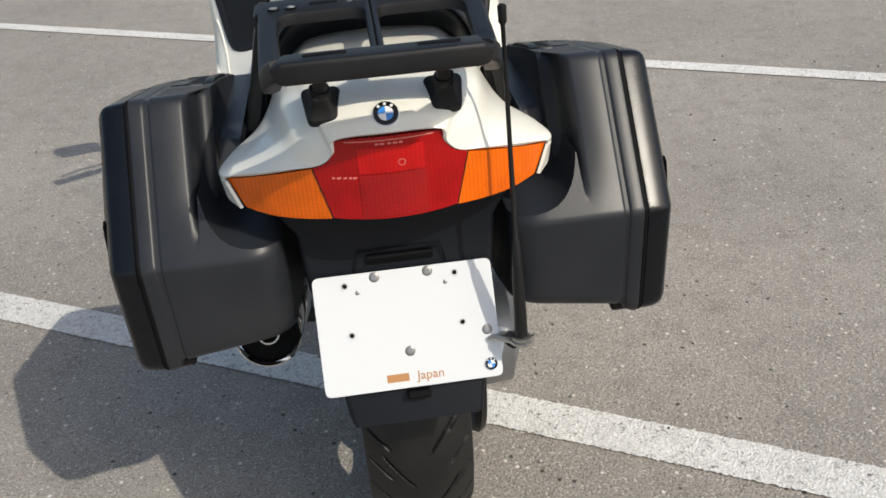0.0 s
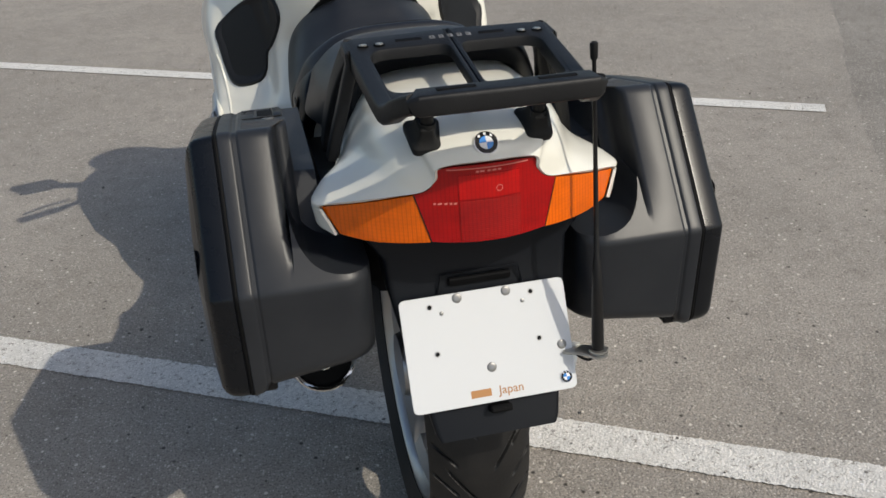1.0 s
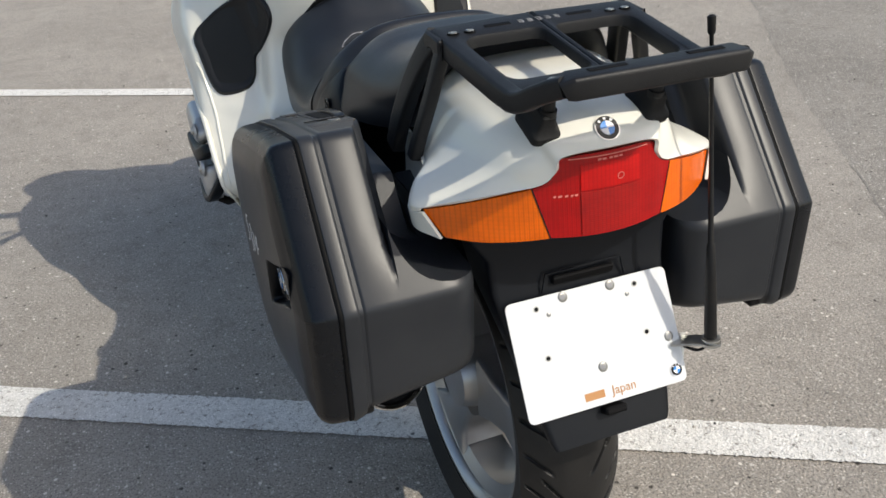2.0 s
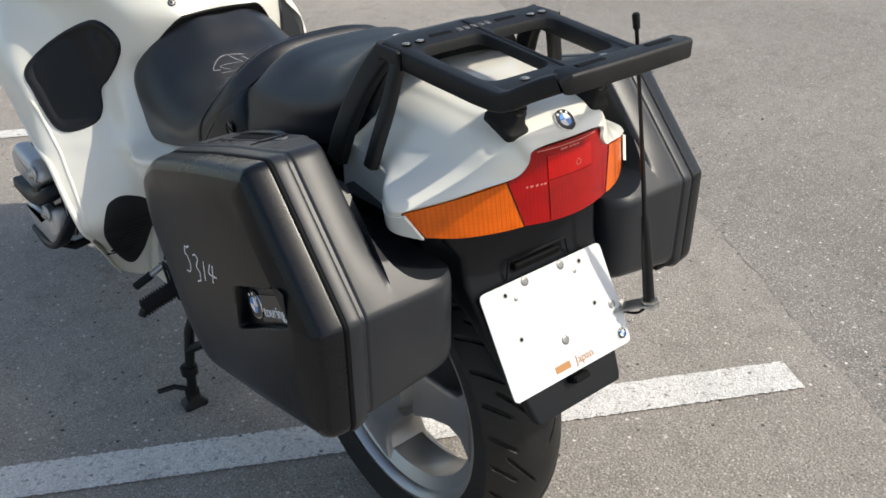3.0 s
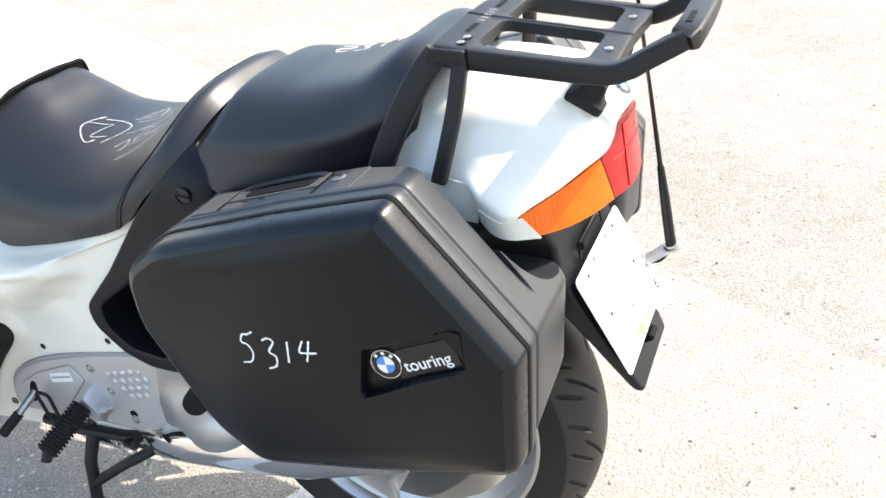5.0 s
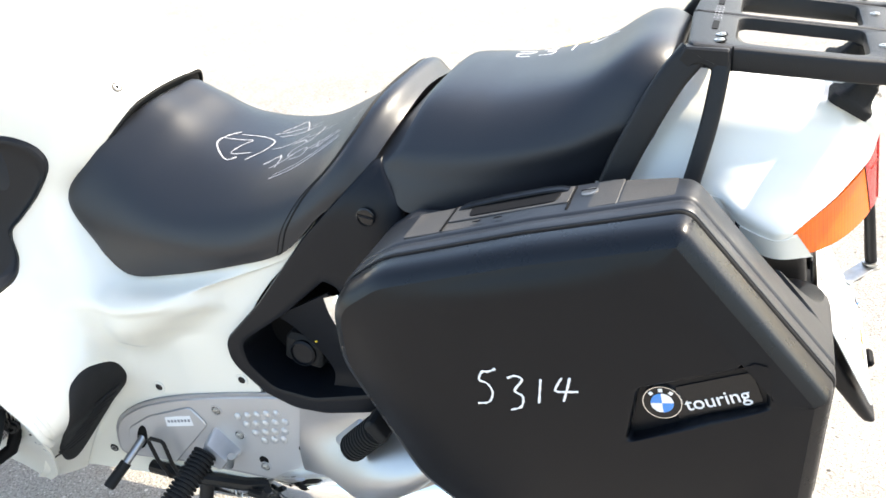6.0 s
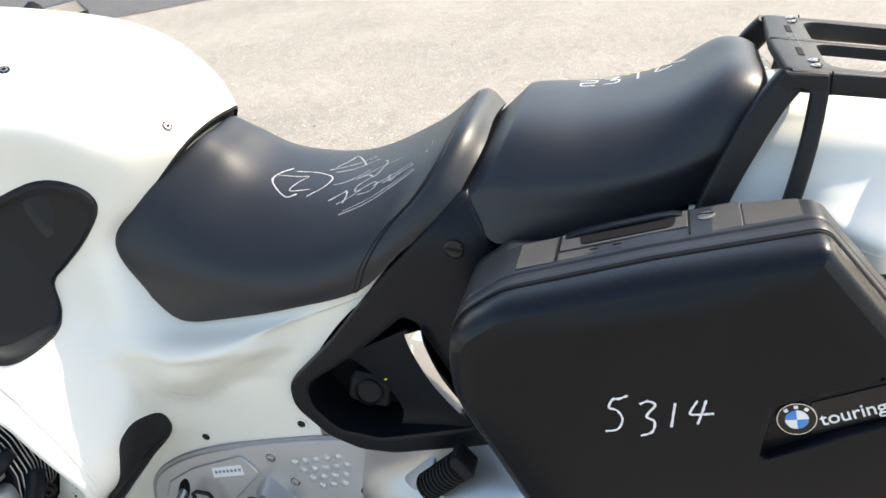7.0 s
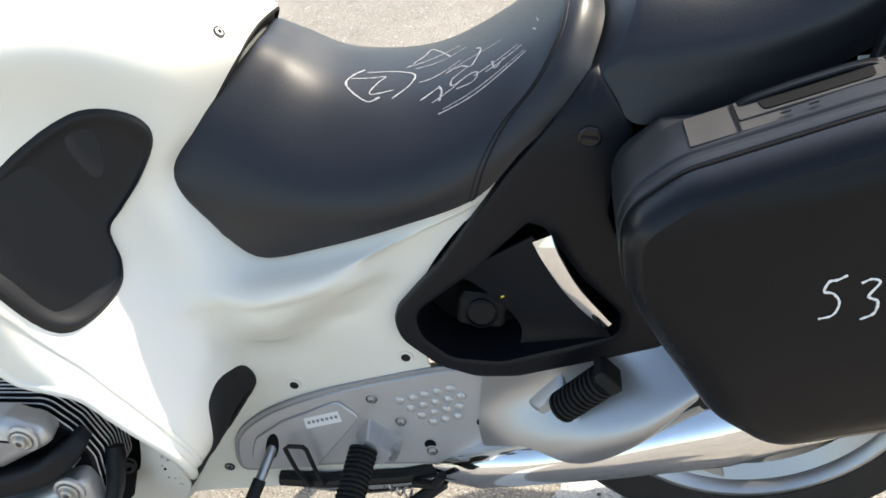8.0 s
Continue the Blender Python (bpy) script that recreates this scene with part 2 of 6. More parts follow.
def surface(rows, nu, nv, mirror=False):
    """A smooth grid through rows of (y, x, z) control points; with mirror the first row lies at x = 0."""
    g = np.array([[(x, y, z) for y, x, z in row] for row in rows], float)
    if mirror:
        other = g[:0:-1].copy()
        other[..., 0] *= -1
        g = np.concatenate([other, g])
        nv = 2 * nv - 1
    g = np.array([spline(row, nu) for row in g])
    return np.array([spline(g[:, k], nv) for k in range(nu)]).transpose(1, 0, 2)


def grid_normals(g):
    n = np.cross(np.gradient(g, axis=1), np.gradient(g, axis=0))
    return n / (np.linalg.norm(n, axis=-1, keepdims=True) + 1e-12)


def shell(g, thick, flip=False):
    """A closed skin: the grid, and a copy of it set back by its thickness."""
    n = grid_normals(g) * (-1 if flip else 1)
    back = g - n * thick
    bm = bmesh.new()
    a = [[bm.verts.new(p) for p in row] for row in g]
    b = [[bm.verts.new(p) for p in row] for row in back]
    nv, nu = len(a), len(a[0])
    for i in range(nv - 1):
        for j in range(nu - 1):
            bm.faces.new((a[i][j], a[i][j + 1], a[i + 1][j + 1], a[i + 1][j]))
            bm.faces.new((b[i][j], b[i + 1][j], b[i + 1][j + 1], b[i][j + 1]))
    for j in range(nu - 1):
        for i in (0, nv - 1):
            bm.faces.new((a[i][j], a[i][j + 1], b[i][j + 1], b[i][j]))
    for i in range(nv - 1):
        for j in (0, nu - 1):
            bm.faces.new((a[i][j], a[i + 1][j], b[i + 1][j], b[i][j]))
    return bm


def loft(loops, bm=None, cap=True):
    """Skins closed loops of equal length one to the next."""
    bm = bm or bmesh.new()
    rings = [[bm.verts.new(p) for p in loop] for loop in loops]
    n = len(rings[0])
    for r, s in zip(rings, rings[1:]):
        for k in range(n):
            bm.faces.new((r[k], r[(k + 1) % n], s[(k + 1) % n], s[k]))
    if cap:
        bm.faces.new(rings[0])
        bm.faces.new(rings[-1])
    return bm


def rounded(points, radius, n=5):
    """A polygon with its corners rounded; radius: one, or one for each corner."""
    pts = [Vector(p) for p in points]
    out = []
    for k, p in enumerate(pts):
        r = radius[k] if isinstance(radius, (list, tuple)) else radius
        a, b = pts[k - 1] - p, pts[(k + 1) % len(pts)] - p
        half = a.angle(b) / 2
        d = min(r / math.tan(half), a.length * 0.48, b.length * 0.48)
        s, e = p + a.normalized() * d, p + b.normalized() * d
        for i in range(n + 1):
            t = i / n
            out.append((1 - t) ** 2 * s + 2 * t * (1 - t) * p + t * t * e)
    return [(v.x, v.y) for v in out]


def inset(loop, d):
    """A 2D loop drawn in by d."""
    p = np.array(loop, float)
    area = np.sum(p[:, 0] * np.roll(p[:, 1], -1) - np.roll(p[:, 0], -1) * p[:, 1])
    e = np.roll(p, -1, 0) - p
    e /= np.linalg.norm(e, axis=1, keepdims=True) + 1e-12
    nrm = np.stack([-e[:, 1], e[:, 0]], 1) * np.sign(area)
    v = nrm + np.roll(nrm, 1, 0)
    v /= np.maximum(np.linalg.norm(v, axis=1, keepdims=True), 1e-6)
    c = np.maximum((v * nrm).sum(1, keepdims=True), 0.4)
    return p + v / c * d


def slab(loop, thick, place, bevel=0.0):
    """A plate of a 2D outline; place maps (u, v, depth) to the world."""
    steps = [(0.0, bevel), (bevel, 0.0), (thick - bevel, 0.0), (thick, bevel)] if bevel else [(0.0, 0.0), (thick, 0.0)]
    return loft([[place(u, v, d) for u, v in inset(loop, i)] for d, i in steps])


def sweep(points, profile, up=(0, 0, 1), bm=None, scale=None):
    """Moves a 2D profile (side, up) along a line of points."""
    p = [Vector(q) for q in points]
    loops = []
    for k, q in enumerate(p):
        way = (p[min(k + 1, len(p) - 1)] - p[max(k - 1, 0)]).normalized()
        side = way.cross(Vector(up))
        side = side.normalized() if side.length > 1e-4 else Vector((1, 0, 0))
        top = side.cross(way)
        s = scale[k] if scale else 1.0
        loops.append([q + side * (u * s) + top * (v * s) for u, v in profile])
    return loft(loops, bm)


def circle(r, n=12):
    return [(r * math.cos(2 * math.pi * k / n), r * math.sin(2 * math.pi * k / n)) for k in range(n)]


def bar(w, h, r=0.003):
    return rounded([(-w / 2, -h / 2), (w / 2, -h / 2), (w / 2, h / 2), (-w / 2, h / 2)], r, 3)


def tube(points, r, n=10, bm=None, up=(0, 0, 1), scale=None):
    return sweep(points, circle(r, n), up, bm, scale)


def revolve(profile, at, axis, n=32, bm=None, closed=False, cap=True):
    """Turns (radius, along) points about an axis through a point."""
    q = Vector(axis).normalized().to_track_quat("Z", "Y")
    loops = [[Vector(at) + q @ Vector((r * math.cos(2 * math.pi * k / n), r * math.sin(2 * math.pi * k / n), h)) for k in range(n)] for r, h in profile]
    if closed:
        loops.append(loops[0])
    bm = loft(loops, bm, cap=cap and not closed)
    if closed:
        bmesh.ops.remove_doubles(bm, verts=bm.verts[:], dist=1e-6)
    return bm


def block(size, m, bevel=0.003, bm=None):
    """A box with rounded edges at a pose."""
    x, y, z = (s / 2 for s in size)
    c = min(bevel, x * 0.9, y * 0.9, z * 0.9)
    lp = rounded([(-x, -y), (x, -y), (x, y), (-x, y)], c, 3)
    loops = [[m @ Vector((u, v, h)) for u, v in inset(lp, d)] for h, d in ((-z, c * 0.8), (-z + c, 0), (z - c, 0), (z, c * 0.8))]
    return loft(loops, bm)


def bolt(at, axis, r=0.006, high=0.004, bm=None):
    """A socket-headed bolt with a dished head."""
    return revolve([(r * 1.35, 0), (r * 1.35, high * 0.3), (r, high * 0.35), (r, high), (r * 0.85, high * 1.15), (r * 0.5, high * 1.15), (r * 0.45, high * 0.4)], at, axis, 14, bm)


# ---- ground ----
def sheet(name, corners, z, material, label, category, thick=0.0):
    bm = bmesh.new()
    top = [bm.verts.new((x, y, z)) for x, y in corners]
    bm.faces.new(top)
    if thick:
        low = [bm.verts.new((x, y, z - thick)) for x, y in corners]
        bm.faces.new(low)
        for k in range(len(top)):
            bm.faces.new((top[k], top[(k + 1) % len(top)], low[(k + 1) % len(top)], low[k]))
    ob = part(name, bm, material, None, label, smooth=0)
    return tagged(ob, label, category, kind="structure")


ground = sheet("ground", [(-900, -900), (900, -900), (900, 900), (-900, 900)], 0.0, ASPHALT,
               "sunlit worn grey-brown asphalt of a parking area", "ground")
ALONG, ACROSS = Vector((0.8737, -0.4865)), Vector((0.4865, 0.8737))


def bay_line(start, end, offset, width):
    """A painted line with ragged edges; distances along and across the bays."""
    n = 900
    bm = bmesh.new()
    rng = random.Random(int(offset * 100))
    top, low = [], []
    for k in range(n + 1):
        s = start + (end - start) * k / n
        for store, side in ((top, 1), (low, -1)):
            q = ALONG * s + ACROSS * (offset + side * (width / 2 + rng.uniform(-0.003, 0.0015)))
            store.append(bm.verts.new((q.x, q.y, 0.004)))
    for k in range(n):
        bm.faces.new((low[k], low[k + 1], top[k + 1], top[k]))
    ob = part("parking_line", bm, LINE, None, "", smooth=0)
    return tagged(ob, "worn chipped white parking line painted on the asphalt", "parking line", "parking lines", "structure")


bay_line(-4.2, 0.945, 0.125, 0.105)
bay_line(-6.0, 0.965, 2.345, 0.095)

# ---- the motorcycle ----
bike = new("motorcycle")
tagged(bike, "pearl white touring motorcycle with black panniers on its centre stand", "motorcycle")
AXLE = Vector((0, -0.105, 0.322))

# fairing, tank cover and side cover in one skin: rows run from the rear forward, first at the middle, then down the side
FAIRING_TOP = [
    [(0.491, 0, 0.866), (0.535, 0, 0.946), (0.62, 0, 0.990), (0.76, 0, 1.012), (1.00, 0, 1.022), (1.22, 0, 1.022)],
    [(0.490, -0.06, 0.863), (0.538, -0.070, 0.934), (0.63, -0.098, 0.974), (0.76, -0.125, 0.995), (1.00, -0.16, 1.005), (1.22, -0.15, 1.0)],
    [(0.492, -0.094, 0.853), (0.545, -0.153, 0.881), (0.64, -0.200, 0.927), (0.77, -0.256, 0.942), (1.00, -0.30, 0.94), (1.22, -0.25, 0.92)],
    [(0.536, -0.139, 0.793), (0.569, -0.174, 0.81), (0.65, -0.205, 0.845), (0.76, -0.262, 0.865), (0.95, -0.315, 0.865), (1.22, -0.27, 0.85)],
    [(0.574, -0.165, 0.737), (0.597, -0.188, 0.733), (0.655, -0.212, 0.735), (0.735, -0.292, 0.748), (0.785, -0.338, 0.755), (0.92, -0.352, 0.76)],
]
# where the upper rows turn down under the front of the seat
TUCK = [(0.500, 0, 0.840), (0.500, -0.05, 0.838), (0.508, -0.080, 0.820), (0.540, -0.105, 0.765), (0.535, -0.115, 0.722)]
# side cover below the seat, joined to the fairing's flank and the wing beside the cylinder
FLANK = [
    [(0.175, -0.168, 0.735), (0.25, -0.174, 0.690), (0.33, -0.172, 0.664), (0.42, -0.170, 0.642), (0.508, -0.168, 0.633),
     (0.562, -0.197, 0.643), (0.635, -0.219, 0.652), (0.69, -0.287, 0.645), (0.728, -0.335, 0.642), (0.80, -0.347, 0.652)],
    [(0.245, -0.175, 0.660), (0.326, -0.1745, 0.640), (0.372, -0.199, 0.627), (0.42, -0.219, 0.616), (0.49, -0.223, 0.607),
     (0.55, -0.214, 0.604), (0.601, -0.230, 0.602), (0.655, -0.286, 0.598), (0.695, -0.334, 0.596), (0.738, -0.344, 0.602)],
    [(0.268, -0.1755, 0.635), (0.330, -0.1752, 0.616), (0.377, -0.2035, 0.604), (0.425, -0.2160, 0.594), (0.49, -0.2235, 0.586),
     (0.549, -0.211, 0.582), (0.590, -0.231, 0.582), (0.640, -0.285, 0.578), (0.678, -0.3335, 0.577), (0.705, -0.342, 0.586)],
    [(0.295, -0.1755, 0.600), (0.325, -0.1760, 0.592), (0.375, -0.182, 0.582), (0.43, -0.203, 0.569), (0.49, -0.220, 0.560),
     (0.548, -0.206, 0.558), (0.578, -0.231, 0.56), (0.622, -0.284, 0.557), (0.660, -0.333, 0.556), (0.674, -0.340, 0.566)],
    [(0.310, -0.175, 0.570), (0.335, -0.176, 0.563), (0.375, -0.1755, 0.552), (0.43, -0.1775, 0.541), (0.49, -0.202, 0.530),
     (0.545, -0.197, 0.528), (0.564, -0.230, 0.53), (0.600, -0.284, 0.528), (0.636, -0.333, 0.526), (0.646, -0.340, 0.534)],
    [(0.320, -0.175, 0.540), (0.345, -0.175, 0.535), (0.38, -0.175, 0.526), (0.43, -0.175, 0.514), (0.49, -0.1750, 0.500),
     (0.540, -0.183, 0.50), (0.555, -0.228, 0.50), (0.576, -0.285, 0.498), (0.612, -0.333, 0.495), (0.622, -0.339, 0.502)],
    [(0.318, -0.174, 0.47), (0.345, -0.174, 0.465), (0.38, -0.174, 0.46), (0.43, -0.173, 0.45), (0.49, -0.1725, 0.445),
     (0.538, -0.179, 0.45), (0.556, -0.215, 0.45), (0.567, -0.28, 0.447), (0.582, -0.329, 0.446), (0.592, -0.334, 0.452)],
    [(0.305, -0.1735, 0.41), (0.335, -0.1735, 0.405), (0.375, -0.1735, 0.40), (0.43, -0.173, 0.40), (0.49, -0.172, 0.40),
     (0.578, -0.176, 0.40), (0.592, -0.202, 0.40), (0.600, -0.256, 0.402), (0.605, -0.298, 0.404), (0.614, -0.306, 0.408)],
    [(0.29, -0.172, 0.36), (0.325, -0.172, 0.355), (0.37, -0.172, 0.35), (0.43, -0.1715, 0.35), (0.49, -0.171, 0.35),
     (0.614, -0.175, 0.35), (0.628, -0.195, 0.352), (0.636, -0.238, 0.355), (0.642, -0.272, 0.358), (0.652, -0.280, 0.362)],
    [(0.27, -0.171, 0.31), (0.31, -0.171, 0.295), (0.36, -0.171, 0.29), (0.42, -0.1705, 0.285), (0.49, -0.170, 0.285),
     (0.650, -0.173, 0.29), (0.666, -0.190, 0.292), (0.676, -0.226, 0.295), (0.684, -0.256, 0.298), (0.694, -0.264, 0.302)],
    [(0.25, -0.170, 0.265), (0.29, -0.170, 0.25), (0.35, -0.170, 0.245), (0.42, -0.169, 0.24), (0.49, -0.166, 0.238),
     (0.685, -0.168, 0.232), (0.702, -0.180, 0.234), (0.716, -0.205, 0.240), (0.735, -0.232, 0.250), (0.745, -0.240, 0.256)],
]


def tucked(row, end):
    """A row led down from its seat edge to a hidden end in four steps."""
    a, b = Vector(end), Vector(row[0])
    return [tuple(a + (b - a) * (k / 4)) for k in range(4)] + row


SEAT_EDGE = 28
fairing_grid = surface([tucked(r, e) for r, e in zip(FAIRING_TOP, TUCK)] + FLANK, 64, 96, mirror=True)
fairing = part("fairing", shell(fairing_grid, 0.004), PEARL, bike, "pearl white fairing, tank cover and side covers")
lining = [k for k in range(len(fairing_grid)) if fairing_grid[k, SEAT_EDGE][2] > 0.735]
part("seat_gap_lining", shell((fairing_grid + grid_normals(fairing_grid) * 0.0015)[lining[0]:lining[-1] + 1, 4:SEAT_EDGE - 1], 0.001), RUBBER, fairing, "dark lining in the gap before the seat")

# seats
SEAT_TOP = [
    [(0.495, 0, 0.824), (0.483, 0, 0.848), (0.450, 0, 0.834), (0.385, 0, 0.799), (0.28, 0, 0.792), (0.17, 0, 0.836), (0.105, 0, 0.880), (0.075, 0, 0.862)],
    [(0.497, -0.06, 0.820), (0.485, -0.06, 0.846), (0.452, -0.068, 0.828), (0.388, -0.083, 0.790), (0.28, -0.095, 0.782), (0.17, -0.10, 0.826), (0.105, -0.095, 0.872), (0.075, -0.09, 0.852)],
    [(0.540, -0.116, 0.784), (0.528, -0.127, 0.807), (0.486, -0.137, 0.783), (0.40, -0.148, 0.748), (0.29, -0.158, 0.746), (0.19, -0.162, 0.782), (0.125, -0.153, 0.832), (0.092, -0.145, 0.822)],
]
SEAT_LOW = [
    [(0.577, -0.150, 0.730), (0.570, -0.164, 0.741), (0.512, -0.174, 0.713), (0.41, -0.182, 0.697), (0.31, -0.187, 0.699), (0.22, -0.187, 0.733), (0.145, -0.177, 0.787), (0.108, -0.166, 0.793)],
    [(0.538, -0.162, 0.664), (0.529, -0.173, 0.662), (0.490, -0.176, 0.632), (0.41, -0.178, 0.642), (0.32, -0.182, 0.664), (0.225, -0.187, 0.697), (0.165, -0.183, 0.752), (0.118, -0.172, 0.783)],
]
seat_grid = surface(SEAT_TOP + SEAT_LOW, 48, 34, mirror=True)
seat = part("rider_seat", shell(seat_grid, 0.03, flip=True), VINYL, bike, "black vinyl rider seat with white chalk writing")
PILLION = [
    [(0.092, 0, 0.836), (0.046, 0, 0.879), (0.036, 0, 0.8862), (0.020, 0, 0.8885), (-0.010, 0, 0.8885), (-0.06, 0, 0.889), (-0.14, 0, 0.905), (-0.21, 0, 0.942), (-0.252, 0, 0.930), (-0.232, 0, 0.900)],
    [(0.092, -0.085, 0.832), (0.047, -0.098, 0.871), (0.038, -0.100, 0.8778), (0.023, -0.102, 0.8798), (-0.008, -0.104, 0.8798), (-0.06, -0.105, 0.881), (-0.14, -0.105, 0.898), (-0.208, -0.10, 0.934), (-0.250, -0.095, 0.923), (-0.231, -0.09, 0.893)],
    [(0.098, -0.138, 0.815), (0.069, -0.147, 0.830), (0.061, -0.149, 0.8345), (0.047, -0.151, 0.8375), (0.015, -0.153, 0.839), (-0.06, -0.154, 0.842), (-0.14, -0.149, 0.853), (-0.20, -0.139, 0.874), (-0.235, -0.131, 0.868), (-0.233, -0.123, 0.852)],
    [(0.100, -0.146, 0.812), (0.089, -0.153, 0.8105), (0.082, -0.157, 0.809), (0.070, -0.1605, 0.8065), (0.030, -0.1675, 0.7985), (-0.055, -0.164, 0.803), (-0.135, -0.151, 0.816), (-0.187, -0.139, 0.836), (-0.218, -0.131, 0.840), (-0.221, -0.122, 0.838)],
    [(0.098, -0.151, 0.8085), (0.0905, -0.156, 0.8030), (0.085, -0.160, 0.7980), (0.073, -0.166, 0.7865), (0.043, -0.177, 0.762), (-0.05, -0.166, 0.772), (-0.13, -0.150, 0.788), (-0.173, -0.138, 0.802), (-0.20, -0.131, 0.812), (-0.21, -0.12, 0.822)],
]
pillion = part("pillion_seat", shell(surface(PILLION, 66, 30, mirror=True), 0.010, flip=True), VINYL, bike, "black vinyl pillion seat with white marker writing")

# tail
TAIL_TOP = [
    [(-0.17, 0, 0.902), (-0.28, 0, 0.902), (-0.36, 0, 0.896), (-0.42, 0, 0.886), (-0.452, 0, 0.868), (-0.468, 0, 0.852)],
    [(-0.17, -0.07, 0.896), (-0.28, -0.078, 0.897), (-0.36, -0.078, 0.890), (-0.415, -0.072, 0.881), (-0.447, -0.066, 0.864), (-0.462, -0.058, 0.8475)],
    [(-0.17, -0.092, 0.882), (-0.28, -0.101, 0.885), (-0.36, -0.099, 0.880), (-0.410, -0.090, 0.870), (-0.441, -0.077, 0.852), (-0.4585, -0.0655, 0.829)],
    [(-0.17, -0.112, 0.862), (-0.28, -0.122, 0.866), (-0.36, -0.118, 0.864), (-0.405, -0.108, 0.855), (-0.434, -0.098, 0.836), (-0.4525, -0.080, 0.8150)],
]
TAIL_LOW = [
    [(-0.19, -0.130, 0.825), (-0.28, -0.138, 0.836), (-0.345, -0.137, 0.832), (-0.388, -0.130, 0.827), (-0.416, -0.122, 0.820), (-0.4365, -0.112, 0.8070)],
    [(-0.19, -0.136, 0.808), (-0.285, -0.148, 0.818), (-0.344, -0.160, 0.811), (-0.380, -0.160, 0.806), (-0.404, -0.154, 0.802), (-0.416, -0.151, 0.798)],
    [(-0.19, -0.142, 0.795), (-0.287, -0.157, 0.803), (-0.330, -0.186, 0.796), (-0.357, -0.199, 0.790), (-0.372, -0.201, 0.787), (-0.384, -0.195, 0.784)],
    [(-0.19, -0.143, 0.785), (-0.292, -0.158, 0.795), (-0.327, -0.187, 0.781), (-0.352, -0.203, 0.775), (-0.366, -0.205, 0.774), (-0.379, -0.198, 0.778)],
]
tail = part("tail_cowl", shell(surface(TAIL_TOP + TAIL_LOW, 40, 42, mirror=True), 0.004, flip=True), PEARL, bike, "pearl white tail cowl")


# lamp cluster: the lens face is curved across, ruled between a top and a bottom edge
def lamp_y(x, z):
    return -0.474 + 2.45 * x * x + (z - 0.75) * 0.11


def lens(name, top, bottom, material, label, depth=0.02):
    a, b = spline(top, 60), spline(bottom, 60)
    g = np.array([[(x, 0, z) for x, z in (1 - v) * a + v * b] for v in np.linspace(0, 1, 9)])
    g[..., 1] = lamp_y(g[..., 0], g[..., 2])
    bm = shell(g, -depth if grid_normals(g)[4, 30, 1] > 0 else depth)
    return part(name, bm, material, bike, label)


RED_TOP = [(0.0885, 0.8105), (0.0800, 0.8135), (0.0720, 0.8175), (0.0665, 0.8240), (0.0640, 0.8330), (0.0600, 0.8415), (0.0450, 0.8445), (0.020, 0.8455)]
lens("tail_light", [(-x, z) for x, z in RED_TOP] + RED_TOP[::-1],
     [(x, 0.7495 + 0.0005 * (x / 0.035) ** 2) for x in np.linspace(-0.0715, 0.0715, 16)], RED, "red tail and brake lamp lens")
for side in (1, -1):
    lens("turn_signal", [(side * x, z) for x, z in ((0.0900, 0.8095), (0.12, 0.8015), (0.155, 0.7915), (0.1945, 0.7785))],
         [(side * x, z) for x, z in ((0.0730, 0.7510), (0.11, 0.7475), (0.145, 0.7455), (0.1765, 0.7475))], AMBER, "amber turn signal lens")
    # white corner piece beside the amber lens
    top = spline([(-0.330, 0.1865, 0.781), (-0.352, 0.2000, 0.777), (-0.366, 0.2015, 0.775), (-0.383, 0.1945, 0.778)], 12)
    low = spline([(-0.331, 0.1825, 0.764), (-0.350, 0.1965, 0.756), (-0.370, 0.1970, 0.7515), (-0.399, 0.1795, 0.7482)], 12)
    g = np.array([[(side * x, y, z) for y, x, z in (1 - v) * top + v * low] for v in np.linspace(0, 1, 6)])
    part("lamp_corner", shell(g, 0.004, flip=side > 0), PEARL, bike)

# black undertray and mudguard behind the plate
def mudguard():
    rows = [  # half width, y rear, y front, z
        (0.175, -0.36, -0.20, 0.752), (0.150, -0.395, -0.22, 0.735), (0.125, -0.40, -0.30, 0.700), (0.122, -0.405, -0.335, 0.655),
        (0.112, -0.432, -0.395, 0.60), (0.098, -0.466, -0.440, 0.535), (0.086, -0.497, -0.480, 0.478), (0.082, -0.501, -0.486, 0.470)]
    loops = []
    for w, yr, yf, z in rows:
        loops.append([(u, v, z) for u, v in rounded([(-w, yf), (-w, yr), (w, yr), (w, yf)], 0.010, 4)])
    return loft(loops)


for side in (-1, 1):
    low_skin = surface([[(-0.17, side * 0.141, 0.800), (-0.25, side * 0.153, 0.803), (-0.318, side * 0.170, 0.800)],
                        [(-0.17, side * 0.145, 0.770), (-0.25, side * 0.157, 0.774), (-0.322, side * 0.172, 0.776)],
                        [(-0.17, side * 0.147, 0.735), (-0.25, side * 0.157, 0.742), (-0.318, side * 0.170, 0.750)]], 16, 12)
    part("tail_side_panel", shell(low_skin, 0.004, flip=side < 0), PEARL, bike, "pearl white panel below the tail cowl")
part("tail_underside", block((0.29, 0.20, 0.055), pose(0, -0.275, 0.766), 0.012), DARK, bike, "black underside of the tail")
undertray = part("mudguard", mudguard(), SATIN, bike, "black plastic undertray and number plate holder")

